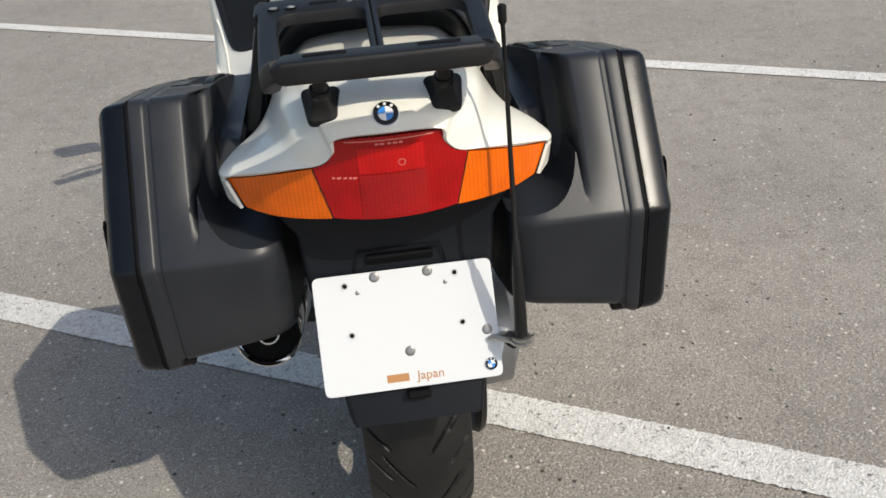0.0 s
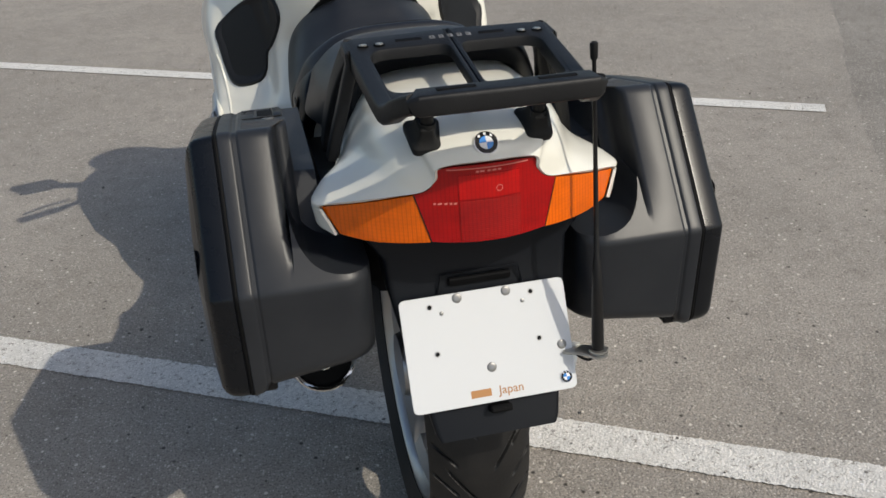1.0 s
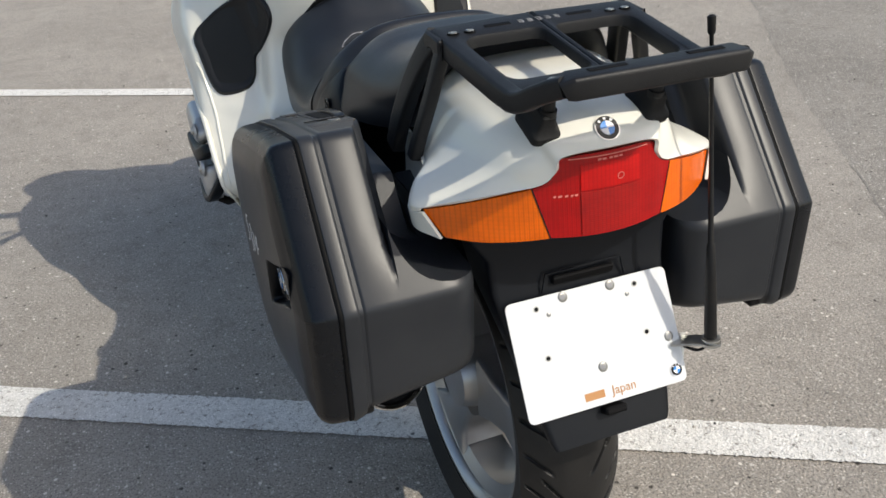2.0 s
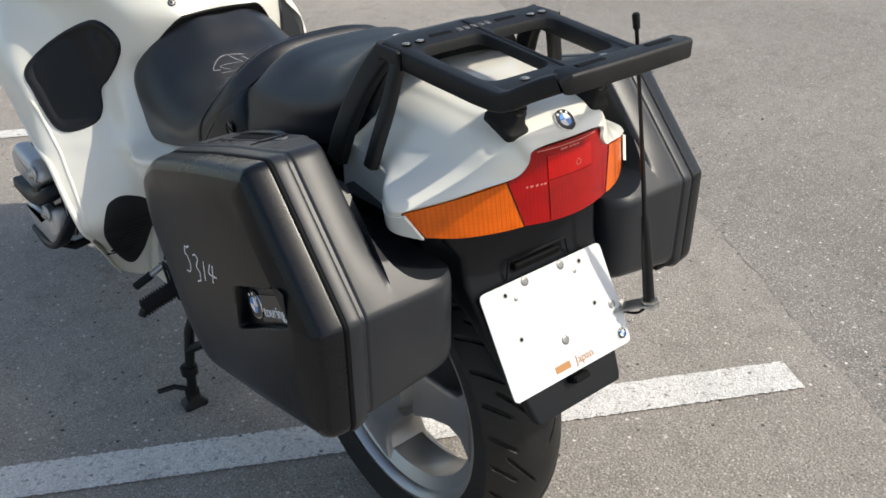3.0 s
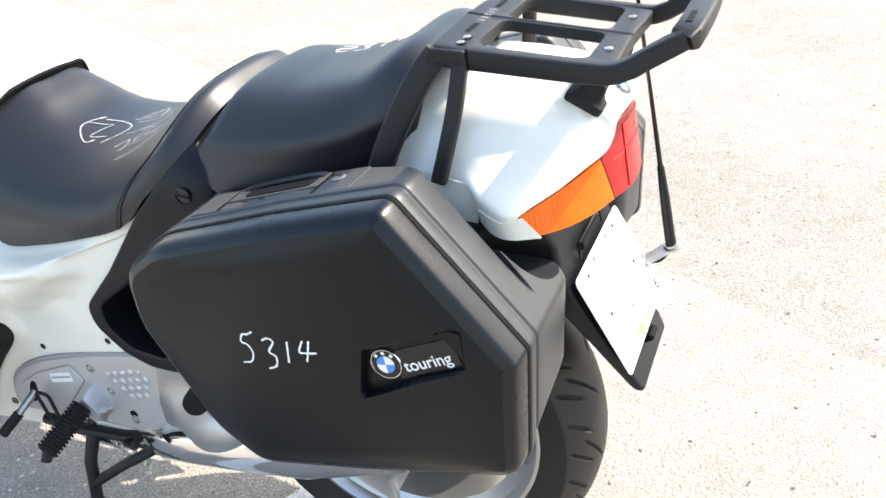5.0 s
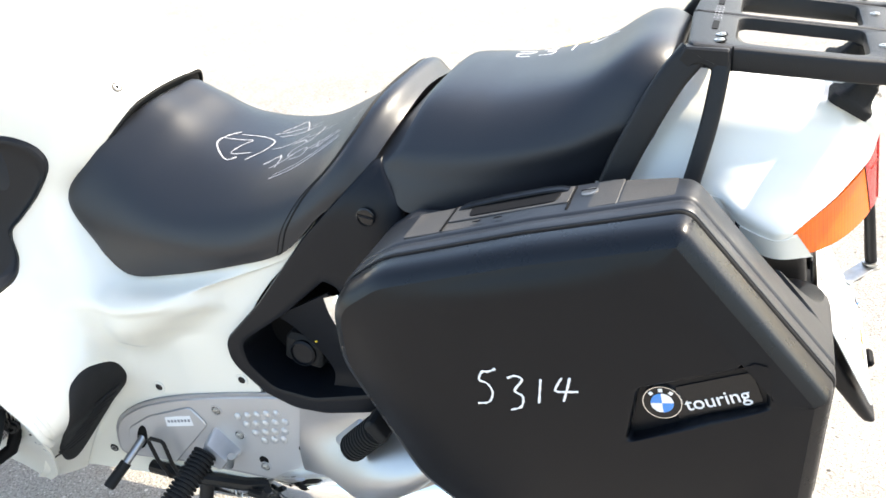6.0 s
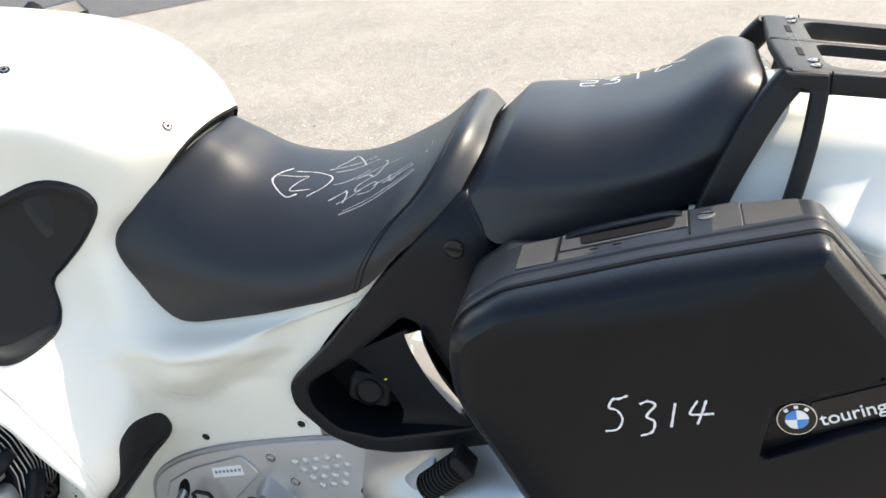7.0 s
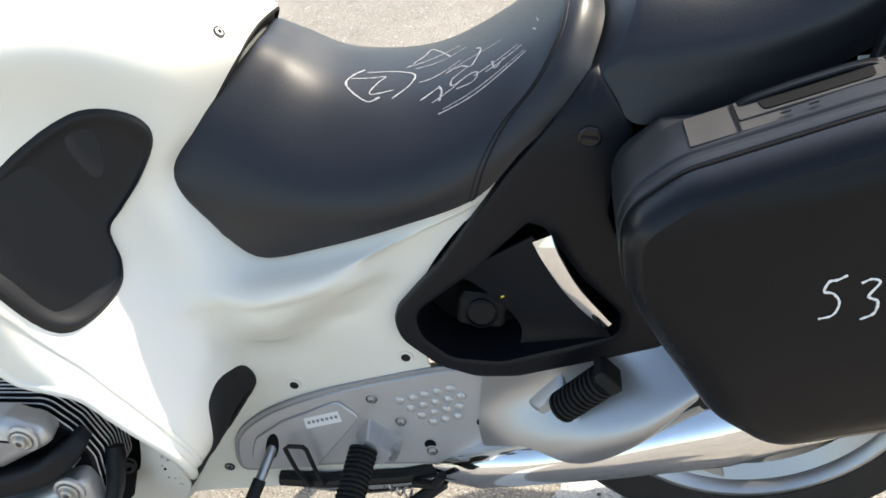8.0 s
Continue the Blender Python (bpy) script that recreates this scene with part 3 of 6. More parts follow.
# number plate
PLATE_DOWN = Vector((0, -0.0695, -0.1295)).normalized()
PLATE_OUT = Vector((0, -PLATE_DOWN.z, PLATE_DOWN.y)) * -1
if PLATE_OUT.y > 0:
    PLATE_OUT = -PLATE_OUT
PLATE_TOP = Vector((0, -0.4185, 0.6455))


def on_plate(u, v, d):
    return PLATE_TOP + Vector((u, 0, 0)) + PLATE_DOWN * v + PLATE_OUT * d


plate = part("number_plate", slab(rounded([(-0.113, -0.002), (0.113, -0.002), (0.113, 0.149), (-0.113, 0.149)], 0.009), 0.0018, on_plate, 0.0004), PLATE, bike,
             "blank white plate with screws and a small badge")


# panniers
LID_CORNERS = [(-0.2865, 0.8575), (-0.4255, 0.690), (-0.4185, 0.529), (-0.23, 0.489), (-0.062, 0.460), (0.0, 0.510), (0.079, 0.660), (0.080, 0.740), (0.022, 0.780), (-0.13, 0.8215)]
LID_ROUND = [0.02, 0.018, 0.03, 0.10, 0.06, 0.10, 0.10, 0.055, 0.10, 0.3]
LID_MIDDLE = np.array((-0.185, 0.655))


def dense(loop):
    """The same outline with its long sides divided, always into the same number of steps."""
    base = np.array(rounded(LID_CORNERS, LID_ROUND, 6))
    steps = np.maximum(1, np.ceil(np.linalg.norm(np.roll(base, -1, 0) - base, axis=1) / 0.010)).astype(int)
    p = np.array(loop)
    q = np.roll(p, -1, 0)
    return [tuple(p[k] + (q[k] - p[k]) * (i / n)) for k, n in enumerate(steps) for i in range(n)]


def lid_loop(d):
    """The pannier's outline drawn in by d, evenly, towards its middle."""
    if d < 0.02:
        return dense(inset(rounded(LID_CORNERS, LID_ROUND, 6), d))
    corners = inset(LID_CORNERS, 0.018)
    return dense(rounded([tuple(c) for c in LID_MIDDLE + (corners - LID_MIDDLE) * (1 - (d - 0.018) / 0.19)], LID_ROUND, 6))


APEX, HEEL = np.array(LID_CORNERS[0]), np.array(LID_CORNERS[1])
SLOPE = (HEEL - APEX) / np.linalg.norm(HEEL - APEX)
INWARD = np.array((-SLOPE[1], SLOPE[0]))
TOP_WAY = (np.array(LID_CORNERS[9]) - APEX) / np.linalg.norm(np.array(LID_CORNERS[9]) - APEX)


def line_of(p, q, n):
    return [np.array(p) + (np.array(q) - np.array(p)) * (k / n) for k in range(n)]


def box_section(shelf, wall, scoop):
    """The box's outline, its upper rear set in by scoop above a shelf; shelf and wall are heights on the rear slope."""
    at = lambda z: APEX + SLOPE * ((APEX[1] - z) / -SLOPE[1])
    heel, foot = at(shelf), at(wall) + INWARD * scoop
    if scoop:
        foot = np.array((foot[0] + (wall - foot[1]) * SLOPE[0] / SLOPE[1], wall))
    turn = scoop / (INWARD @ TOP_WAY)
    crest = APEX + TOP_WAY * turn
    r = 0.013
    a, b = crest + SLOPE * r, crest + TOP_WAY * r
    round_off = [(1 - t) ** 2 * a + 2 * t * (1 - t) * crest + t * t * b for t in np.linspace(0, 1, 9)[:-1]]
    rest = [np.array(q) for q in rounded(LID_CORNERS[::-1], LID_ROUND[::-1], 8)][:-9]
    ground_loop = [p for q, w in zip(rest, rest[1:]) for p in line_of(q, w, max(1, int(np.linalg.norm(w - q) / 0.010)))] + [rest[-1]]
    return [tuple(p) for p in line_of(heel, foot, 10) + line_of(foot, a, 24) + round_off + line_of(b, rest[0], 14) + ground_loop + line_of(rest[-1], heel, 4)[1:]]


def pannier(side):
    def ring(x, d):
        return [(side * x, y, z) for y, z in lid_loop(d)]

    def section(x, d=0.0, shelf=0.700, wall=0.762, scoop=0.0, cap=2.0):
        loop = box_section(shelf, wall, scoop)
        # the corner towards the wheel is well rounded
        f = min(1.0, max(0.0, (0.182 - x) / 0.040))
        draw = 0.036 * (1 - math.sqrt(1 - f * f))
        # the inner floor lies higher than the lid's foot
        lift = 0.015 * min(1.0, max(0.0, (0.300 - x) / 0.010)) + 0.15 * max(0.0, 0.286 - x)
        loop = [(y, z + lift * min(1.0, max(0.0, (0.66 - z) / 0.11))) for y, z in loop]
        return [(side * x, y + draw * min(1.0, max(0.0, (-0.30 - y) / 0.08)), min(z, cap)) for y, z in (inset(loop, d) if d else loop)]

    # full height outside, and towards the wheel a scoop at the upper rear that runs out on a low shelf
    shelves = [(0.1420, 0.6970), (0.1426, 0.6972), (0.1450, 0.6975), (0.1500, 0.6978), (0.1560, 0.6982), (0.165, 0.6986), (0.175, 0.6992), (0.190, 0.7015), (0.203, 0.706), (0.213, 0.7125), (0.2175, 0.7170)]
    body = [section(x, 0.0, z, z + 0.002, 0.085, min(0.775, 0.700 + 0.075 * max(0.0, (x - 0.180) / 0.006))) for x, z in shelves]
    body += [section(0.2185, 0.0, 0.718, 0.720, 0.085, 0.79), section(0.2192, 0.0, 0.719, 0.721, 0.085, 0.82), section(0.2200, 0.0, 0.720, 0.722, 0.064), section(0.2240, 0.0, 0.725, 0.727, 0.060)]
    body += [section(x, 0.0, z, z + 0.002, g) for x, z, g in ((0.229, 0.734, 0.058), (0.2335, 0.747, 0.056), (0.2360, 0.758, 0.052))]
    body += [section(0.2370, 0.0, 0.755, 0.7610, 0.046), section(0.2377, 0.0, 0.730, 0.7610, 0.038), section(0.2385, 0.0, 0.720, 0.7615, 0.026),
             section(0.2400, 0.0, 0.710, 0.762, 0.014), section(0.2420, 0.0, 0.705, 0.762, 0.006), section(0.2450, 0.0, 0.702, 0.762, 0.0018), section(0.2490, 0.0)]
    body += [section(0.2840, 0.0), section(0.2860, 0.0004), section(0.2880, 0.0022), section(0.2925, 0.0022), section(0.2945, 0.0004), section(0.2965, 0.0), section(0.3095, 0.0), section(0.3112, 0.0006), section(0.3122, 0.002), section(0.3124, 0.012)]
    body = loft(body)
    box = part("pannier", body, BOXMAT, bike, "black grained plastic pannier box, faded grey on top")
    lid = bmesh.new()
    mouth = rounded([(-0.247, 0.690), (-0.364, 0.733), (-0.3705, 0.682), (-0.238, 0.621)], [0.012, 0.006, 0.006, 0.006], 14)
    edge = np.array(lid_loop(0.041))
    # the sunk field's rim sampled to face the lid's edge, loop for loop
    centre = np.array((-0.306, 0.682))
    rim = np.array(mouth)
    rim = np.concatenate([rim + (np.roll(rim, -1, 0) - rim) * f for f in np.arange(0, 1, 0.1)]) - centre
    ang = np.arctan2(rim[:, 1], rim[:, 0])
    order = np.argsort(ang)
    far = np.hypot(rim[:, 0], rim[:, 1])

    def rim_at(grow):
        d = edge - centre
        a = np.arctan2(d[:, 1], d[:, 0])
        r = np.interp(a, ang[order], far[order], period=2 * math.pi) + grow
        return centre + np.stack([r * np.cos(a), r * np.sin(a)], 1)

    def face_x(p):
        """The lid's gentle crown, from its edge inwards."""
        q = (p - LID_MIDDLE) / np.array((0.20, 0.155))
        return 0.3585 + 0.0075 * max(0.0, 1 - (q @ q)) ** 0.7

    # the edge is a flat bevel along the rear and evenly round elsewhere
    flat = ((0.3150, 0.015), (0.3160, 0.0075), (0.3166, 0.0040), (0.3182, 0.0026), (0.3205, 0.0026), (0.330, 0.0038), (0.3415, 0.0056), (0.3450, 0.0073), (0.3478, 0.0104), (0.3524, 0.0190), (0.3560, 0.0300))
    soft_edge = flat[:4] + ((0.3215, 0.0026), (0.3300, 0.0030), (0.3375, 0.0042), (0.3435, 0.0068), (0.3485, 0.0112), (0.3528, 0.0185), (0.3561, 0.0300))

    def edge_ring(k):
        out = []
        for p, q in zip(ring(*flat[k]), ring(*soft_edge[k])):
            w = min(1.0, max(0.0, (-0.25 - q[1]) / 0.05)) * min(1.0, max(0.0, (q[2] - 0.53) / 0.04))
            out.append(tuple(Vector(p) * w + Vector(q) * (1 - w)))
        return out

    loops = [edge_ring(9), edge_ring(10)]
    steps = [(edge * (1 - f) + rim_at(0.0) * f) for f in (0.0, 0.12, 0.3, 0.55, 0.8, 0.97, 1.0)]
    loops += [[(side * face_x(p), *p) for p in loop] for loop in steps]
    loops += [[(side * (face_x(p) - d), *p) for p in rim_at(-g)] for g, d in ((0.0015, 0.0008), (0.003, 0.003))]
    loops += [[(side * 0.3510, *p) for p in rim_at(-0.0045)]]
    loft(loops, lid, cap=False)
    lid.faces.new(lid.verts[-len(loops[0]):])
    lid = part("lid", lid, PLASTIC, box, "black pannier lid with rounded edges and a sunk badge field", smooth=30)
    part("lid_rim", loft([edge_ring(k) for k in range(10)], cap=False), EDGE, box, "rubbed, slightly shiny rim of the lid", smooth=40)
    part("seal", loft([section(0.3110, 0.0030), section(0.3122, 0.0016), section(0.3160, 0.0016), section(0.3172, 0.0034)], cap=False), DARK, box, "black rubber seal in the lid joint", smooth=60)
    return box


left_box, right_box = pannier(-1), pannier(1)


# luggage rack: a moulded frame with two windows, side rails that kick up to a rear bar, struts and posts
def rack_z(y):
    return 0.9530 + (y + 0.29) * 0.120


def rack_line(name, points, w, h, up=(0, 0, 1), label="", scale=None):
    return part(name, sweep(points, bar(w, h, 0.005), up, scale=scale), RACKMAT, rack, label)


def rack_half(side):
    outer = rounded([(0.0, -0.258), (0.134, -0.264), (0.124, -0.472), (0.0, -0.468)], [0.001, 0.014, 0.012, 0.001], 8)
    window = rounded([(0.0075, -0.309), (0.112, -0.309), (0.106, -0.437), (0.0075, -0.437)], [0.016, 0.026, 0.020, 0.016], 8)
    ring = lambda loop, d: [(side * x, y, rack_z(y) + d) for x, y in loop]
    bm = loft([ring(outer, -0.014), ring(outer, -0.003), ring(inset(outer, 0.0015), -0.0008), ring(inset(outer, 0.004), 0.0),
               ring(inset(window, -0.003), 0.0), ring(inset(window, -0.001), -0.001), ring(window, -0.004), ring(window, -0.014), ring(outer, -0.014)], cap=False)
    bmesh.ops.remove_doubles(bm, verts=bm.verts[:], dist=1e-6)
    mid = [v for v in bm.verts if abs(v.co.x) < 0.0004 and v.co.y > -0.31 or abs(v.co.x) < 0.0004 and v.co.y < -0.435]
    for v in mid:
        v.co.x = 0.0
    return bm


rack = part("luggage_rack", rack_half(-1), RACKMAT, bike, "black moulded luggage rack")
part("frame_half", rack_half(1), RACKMAT, rack)
rack_line("rear_bar", [(-0.100, -0.5390, 0.9530), (-0.095, -0.5415, 0.9560), (-0.05, -0.5435, 0.9565), (0, -0.544, 0.9565), (0.05, -0.5435, 0.9565), (0.095, -0.5415, 0.9560), (0.100, -0.5390, 0.9530)], 0.031, 0.0235,
          scale=[0.80, 1, 1, 1, 1, 1, 0.80])
for side in (-1, 1):
    rail = [(0.1245, -0.268, 0.9425), (0.124, -0.290, 0.9400), (0.122, -0.36, 0.9325), (0.119, -0.43, 0.9250), (0.1175, -0.462, 0.9225), (0.1165, -0.474, 0.9238),
            (0.1145, -0.488, 0.9290), (0.1110, -0.508, 0.9405), (0.1045, -0.528, 0.9505), (0.0985, -0.541, 0.9560)]
    rack_line("side_rail", [(side * x, y, z) for x, y, z in rail], 0.021, 0.0245, scale=[1, 1, 1, 1, 0.97, 0.93, 0.92, 0.90, 0.90, 0.85])
    rack_line("strut", spline([(side * x, y, z) for x, y, z in ((0.127, -0.270, 0.944), (0.136, -0.249, 0.918), (0.147, -0.227, 0.880), (0.157, -0.202, 0.83), (0.163, -0.185, 0.785))], 15),
              0.031, 0.018, (1, 0, 0))
    rack_line("strut", spline([(side * x, y, z) for x, y, z in ((0.127, -0.2985, 0.943), (0.134, -0.2975, 0.925), (0.146, -0.291, 0.88), (0.158, -0.281, 0.835), (0.166, -0.272, 0.80))], 16),
              0.0185, 0.016, (1, 0, 0))
    arch = rounded([(-0.262, 0.953), (-0.306, 0.950), (-0.3065, 0.9265), (-0.290, 0.9265), (-0.282, 0.936), (-0.270, 0.934), (-0.262, 0.922), (-0.246, 0.922)], [0.004, 0.004, 0.002, 0.003, 0.010, 0.010, 0.004, 0.004], 4)
    part("web", slab(arch, 0.014, lambda y, z, d: (side * (0.1395 - d), y, z), 0.002), RACKMAT, rack)
    part("rail_joint", block((0.0015, 0.0016, 0.026), pose(side * 0.1347, -0.3085, 0.9395), 0.0004), DARK, rack, "fine joint in the rail")
    part("post", tube([(side * 0.068, -0.438, 0.868), (side * 0.067, -0.449, 0.925)], 0.0078, 14), RACKMAT, rack)
    part("post_collar", tube([(side * 0.0675, -0.4425, 0.890), (side * 0.0672, -0.4445, 0.899)], 0.0098, 14), RUBBER, rack)
    tilt = pose(side * 0.069, -0.4300, 0.8735, 32, 0, 0)
    boot = loft([[tilt @ Vector((u * s, v * s, h)) for u, v in rounded([(-0.016, -0.020), (0.016, -0.020), (0.022, 0.026), (-0.022, 0.026)], 0.008)]
                 for s, h in ((1.02, -0.006), (1.05, 0.0005), (1.0, 0.0040), (0.90, 0.0056), (0.76, 0.0085), (0.64, 0.0135), (0.56, 0.020), (0.52, 0.026), (0.44, 0.0275))])
    part("rubber_boot", boot, RUBBER, rack, "black rubber boot")

# rear wheel
def wheel(at, radius, width, rim_r, name):
    top = bmesh.new()
    n, m = (1200, 112) if name == "rear_wheel" else (360, 24)
    pts = []
    half = width / 2
    for i in range(n):
        a = 2 * math.pi * i / n
        row = []
        for j in range(m + 1):
            s = -1 + 2 * j / m
            x = half * math.copysign(min(1, abs(s) * 1.25), s) if abs(s) < 0.8 else half * math.copysign(1 - (abs(s) - 0.8) * 0.9, s)
            crown = radius - 0.040 * (min(1, abs(s) / 0.8)) ** 2.2
            r = crown if abs(s) < 0.8 else crown - (abs(s) - 0.8) / 0.2 * (crown - rim_r - 0.002)
            # slanting tread grooves: long curved cuts towards the middle, short ones on the shoulders
            sgn, q = (1, s) if s > 0 else (-1, -s)
            if 0.10 < q < 0.58:
                ph = (i / n * 17 + 1.15 * q + (0.5 if sgn < 0 else 0.0)) % 1.0
                fade = min(1.0, (q - 0.10) / 0.08, (0.58 - q) / 0.08)
                r -= 0.0055 * fade * max(0.0, 1 - (abs(ph - 0.5) / 0.034) ** 4)
            if 0.40 < q < 0.76:
                ph = (i / n * 34 + 1.7 * q + (0.25 if sgn < 0 else 0.6)) % 1.0
                fade = min(1.0, (q - 0.40) / 0.06, (0.76 - q) / 0.05)
                r -= 0.0050 * fade * max(0.0, 1 - (abs(ph - 0.5) / 0.070) ** 4)
            row.append(top.verts.new((at.x + x, at.y + r * math.cos(a), at.z + r * math.sin(a))))
        pts.append(row)
    for i in range(n):
        for j in range(m):
            top.faces.new((pts[i][j], pts[i][j + 1], pts[(i + 1) % n][j + 1], pts[(i + 1) % n][j]))
    tyre_in = [(rim_r + 0.004, half * 0.78), (rim_r + 0.004, -half * 0.78)]
    revolve(tyre_in, at, (1, 0, 0), 60, top, cap=False)
    w = part(name, top, TYRE, bike, "worn black motorcycle tyre", smooth=32)
    h = half * 0.80
    rim = revolve([(rim_r + 0.004, h), (rim_r - 0.004, h), (rim_r - 0.012, h - 0.006), (rim_r - 0.016, h * 0.75), (rim_r - 0.035, h * 0.55), (rim_r - 0.037, -h * 0.55),
                   (rim_r - 0.016, -h * 0.75), (rim_r - 0.012, -h + 0.006), (rim_r - 0.004, -h), (rim_r + 0.004, -h), (rim_r + 0.006, 0)], at, (1, 0, 0), 72, closed=True)
    part("rim", rim, ALLOY, w, "machined silver alloy rim")
    for k in range(3):
        a = radians(-62 + 120 * k)
        d, e = Vector((0, math.cos(a), math.sin(a))), Vector((0, -math.sin(a), math.cos(a)))
        loops = []
        for f, wd, th in ((0.10, 0.062, 0.05), (0.35, 0.047, 0.046), (0.62, 0.040, 0.042), (0.82, 0.046, 0.044), (1.0, 0.075, 0.05)):
            c = at + d * (0.04 + f * (rim_r - 0.072))
            loops.append([c + e * u + Vector((v, 0, 0)) for u, v in rounded([(-wd, -th), (wd, -th), (wd * 0.9, th), (-wd * 0.9, th)], 0.012, 3)])
        part("spoke", loft(loops), ALLOY, w, "silver alloy spoke")
    part("hub", revolve([(0.02, 0.075), (0.055, 0.072), (0.062, 0.05), (0.062, -0.05), (0.055, -0.072), (0.02, -0.075)], at, (1, 0, 0), 36), ALLOY, w)
    return w


rear_wheel = wheel(AXLE, 0.3245, 0.160, 0.237, "rear_wheel")
front_wheel = wheel(Vector((0, 1.38, 0.305)), 0.300, 0.120, 0.222, "front_wheel")
part("brake_disc", revolve([(0.07, 0.0), (0.142, 0.0), (0.142, 0.005), (0.07, 0.005)], AXLE + Vector((0.085, 0, 0)), (1, 0, 0), 48, closed=True), STEEL, rear_wheel, "drilled steel brake disc")
part("drive_cover", revolve([(0.05, -0.004), (0.160, 0.0), (0.192, 0.006), (0.196, 0.016), (0.190, 0.026), (0.05, 0.03)], AXLE + Vector((0.093, 0.010, 0.010)), (1, 0, 0), 48), BLACKSTEEL, rear_wheel, "black guard beside the wheel")
part("final_drive", revolve([(0.03, 0.0), (0.09, 0.01), (0.105, 0.03), (0.10, 0.09), (0.05, 0.11)], AXLE + Vector((0.09, 0, 0)), (1, 0, 0), 36), CASTING, bike, "grey cast final drive housing")

# engine block behind the covers
part("engine_block", block((0.26, 0.46, 0.30), pose(0, 0.62, 0.37), 0.03), CASTING, bike, "grey cast engine block")
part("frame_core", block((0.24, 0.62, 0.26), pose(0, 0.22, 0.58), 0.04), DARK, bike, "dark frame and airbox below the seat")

# ---- details of the motorcycle ----
from mathutils.bvhtree import BVHTree


def tree(ob):
    return BVHTree.FromPolygons([v.co for v in ob.data.vertices], [p.vertices[:] for p in ob.data.polygons])


FAIRING_SKIN, SEAT_SKIN, PILLION_SKIN = tree(fairing), tree(seat), tree(pillion)


def onto(skin, start, way):
    """The place and outward normal where a ray meets a skin."""
    place, normal, _, _ = skin.ray_cast(Vector(start), Vector(way))
    if place is None:
        return None, None
    return place, (normal if normal.dot(Vector(way)) < 0 else -normal)


def pad(outline, skin, start, rise, rings=((1.06, -0.003), (1.0, 0.0), (0.97, 0.6), (0.90, 0.95), (0.75, 1.0), (0.5, 0.85), (0.25, 0.75))):
    """A moulded pad that follows a skin inside a closed outline; start maps (u, v) to a ray."""
    loop = spline(outline, 96, closed=True)
    mid = loop.mean(0)
    loops = []
    for s, h in rings:
        row = []
        for u, v in mid + (loop - mid) * s:
            place, normal = onto(skin, *start(u, v))
            if place is None:
                place, normal = row[-1] if row else (Vector(start(u, v)[0]), Vector((-1, 0, 0)))
            row.append((place, normal))
        mean = sum((n for _, n in row), Vector()).normalized()
        loops.append([p + (n + mean).normalized() * (h if h < 0 else rise * h + 0.0008) for p, n in row])
    return loft(loops)


def mirrored(bm):
    for v in bm.verts:
        v.co.x *= -1
    return bm


KNEE = [(0.754, 0.752), (0.735, 0.790), (0.688, 0.825), (0.634, 0.843), (0.590, 0.828), (0.576, 0.798), (0.598, 0.758), (0.628, 0.725),
        (0.645, 0.705), (0.641, 0.668), (0.645, 0.642), (0.664, 0.628), (0.686, 0.628), (0.708, 0.652), (0.733, 0.705)]
OUTLET = [(-0.277, 0.482), (-0.290, 0.440), (-0.282, 0.400), (-0.262, 0.352), (-0.236, 0.306), (-0.215, 0.294), (-0.198, 0.330), (-0.190, 0.380), (-0.186, 0.430), (-0.188, 0.465), (-0.202, 0.490), (-0.236, 0.503), (-0.260, 0.498)]
for flip in (False, True):
    knee = pad(KNEE, FAIRING_SKIN, lambda y, z: ((-1, y, z), (1, 0, 0)), 0.0055,
               ((1.05, -0.003), (1.0, 0.4), (0.985, 0.9), (0.965, 1.05), (0.94, 1.0), (0.91, 0.7), (0.87, 0.35), (0.82, 0.15), (0.75, 0.08), (0.66, 0.05), (0.56, 0.04), (0.45, 0.03), (0.34, 0.03), (0.22, 0.03), (0.12, 0.03), (0.05, 0.03), (0.015, 0.03)))
    part("knee_pad", mirrored(knee) if flip else knee, KNEEMAT, fairing, "black rubber knee pad")
    vent = pad(OUTLET, FAIRING_SKIN, lambda x, z: ((min(x, -0.186 - 0.20 * max(0, z - 0.46)), 0.536, z), (0, 1, 0)), 0.004)
    part("air_outlet", mirrored(vent) if flip else vent, RUBBER, fairing, "black ribbed air outlet")
for k in range(9):
    z = 0.345 + 0.012 * k
    ends = [onto(FAIRING_SKIN, (x, 0.535, z + (x + 0.24) * 0.2), (0, 1, 0))[0] for x in (-0.272 + 0.004 * k, -0.245, -0.218 + 0.002 * k)]
    if all(ends):
        part("rib", tube([e + Vector((0, -0.005, 0)) for e in ends], 0.0022, 6), RUBBER, fairing)


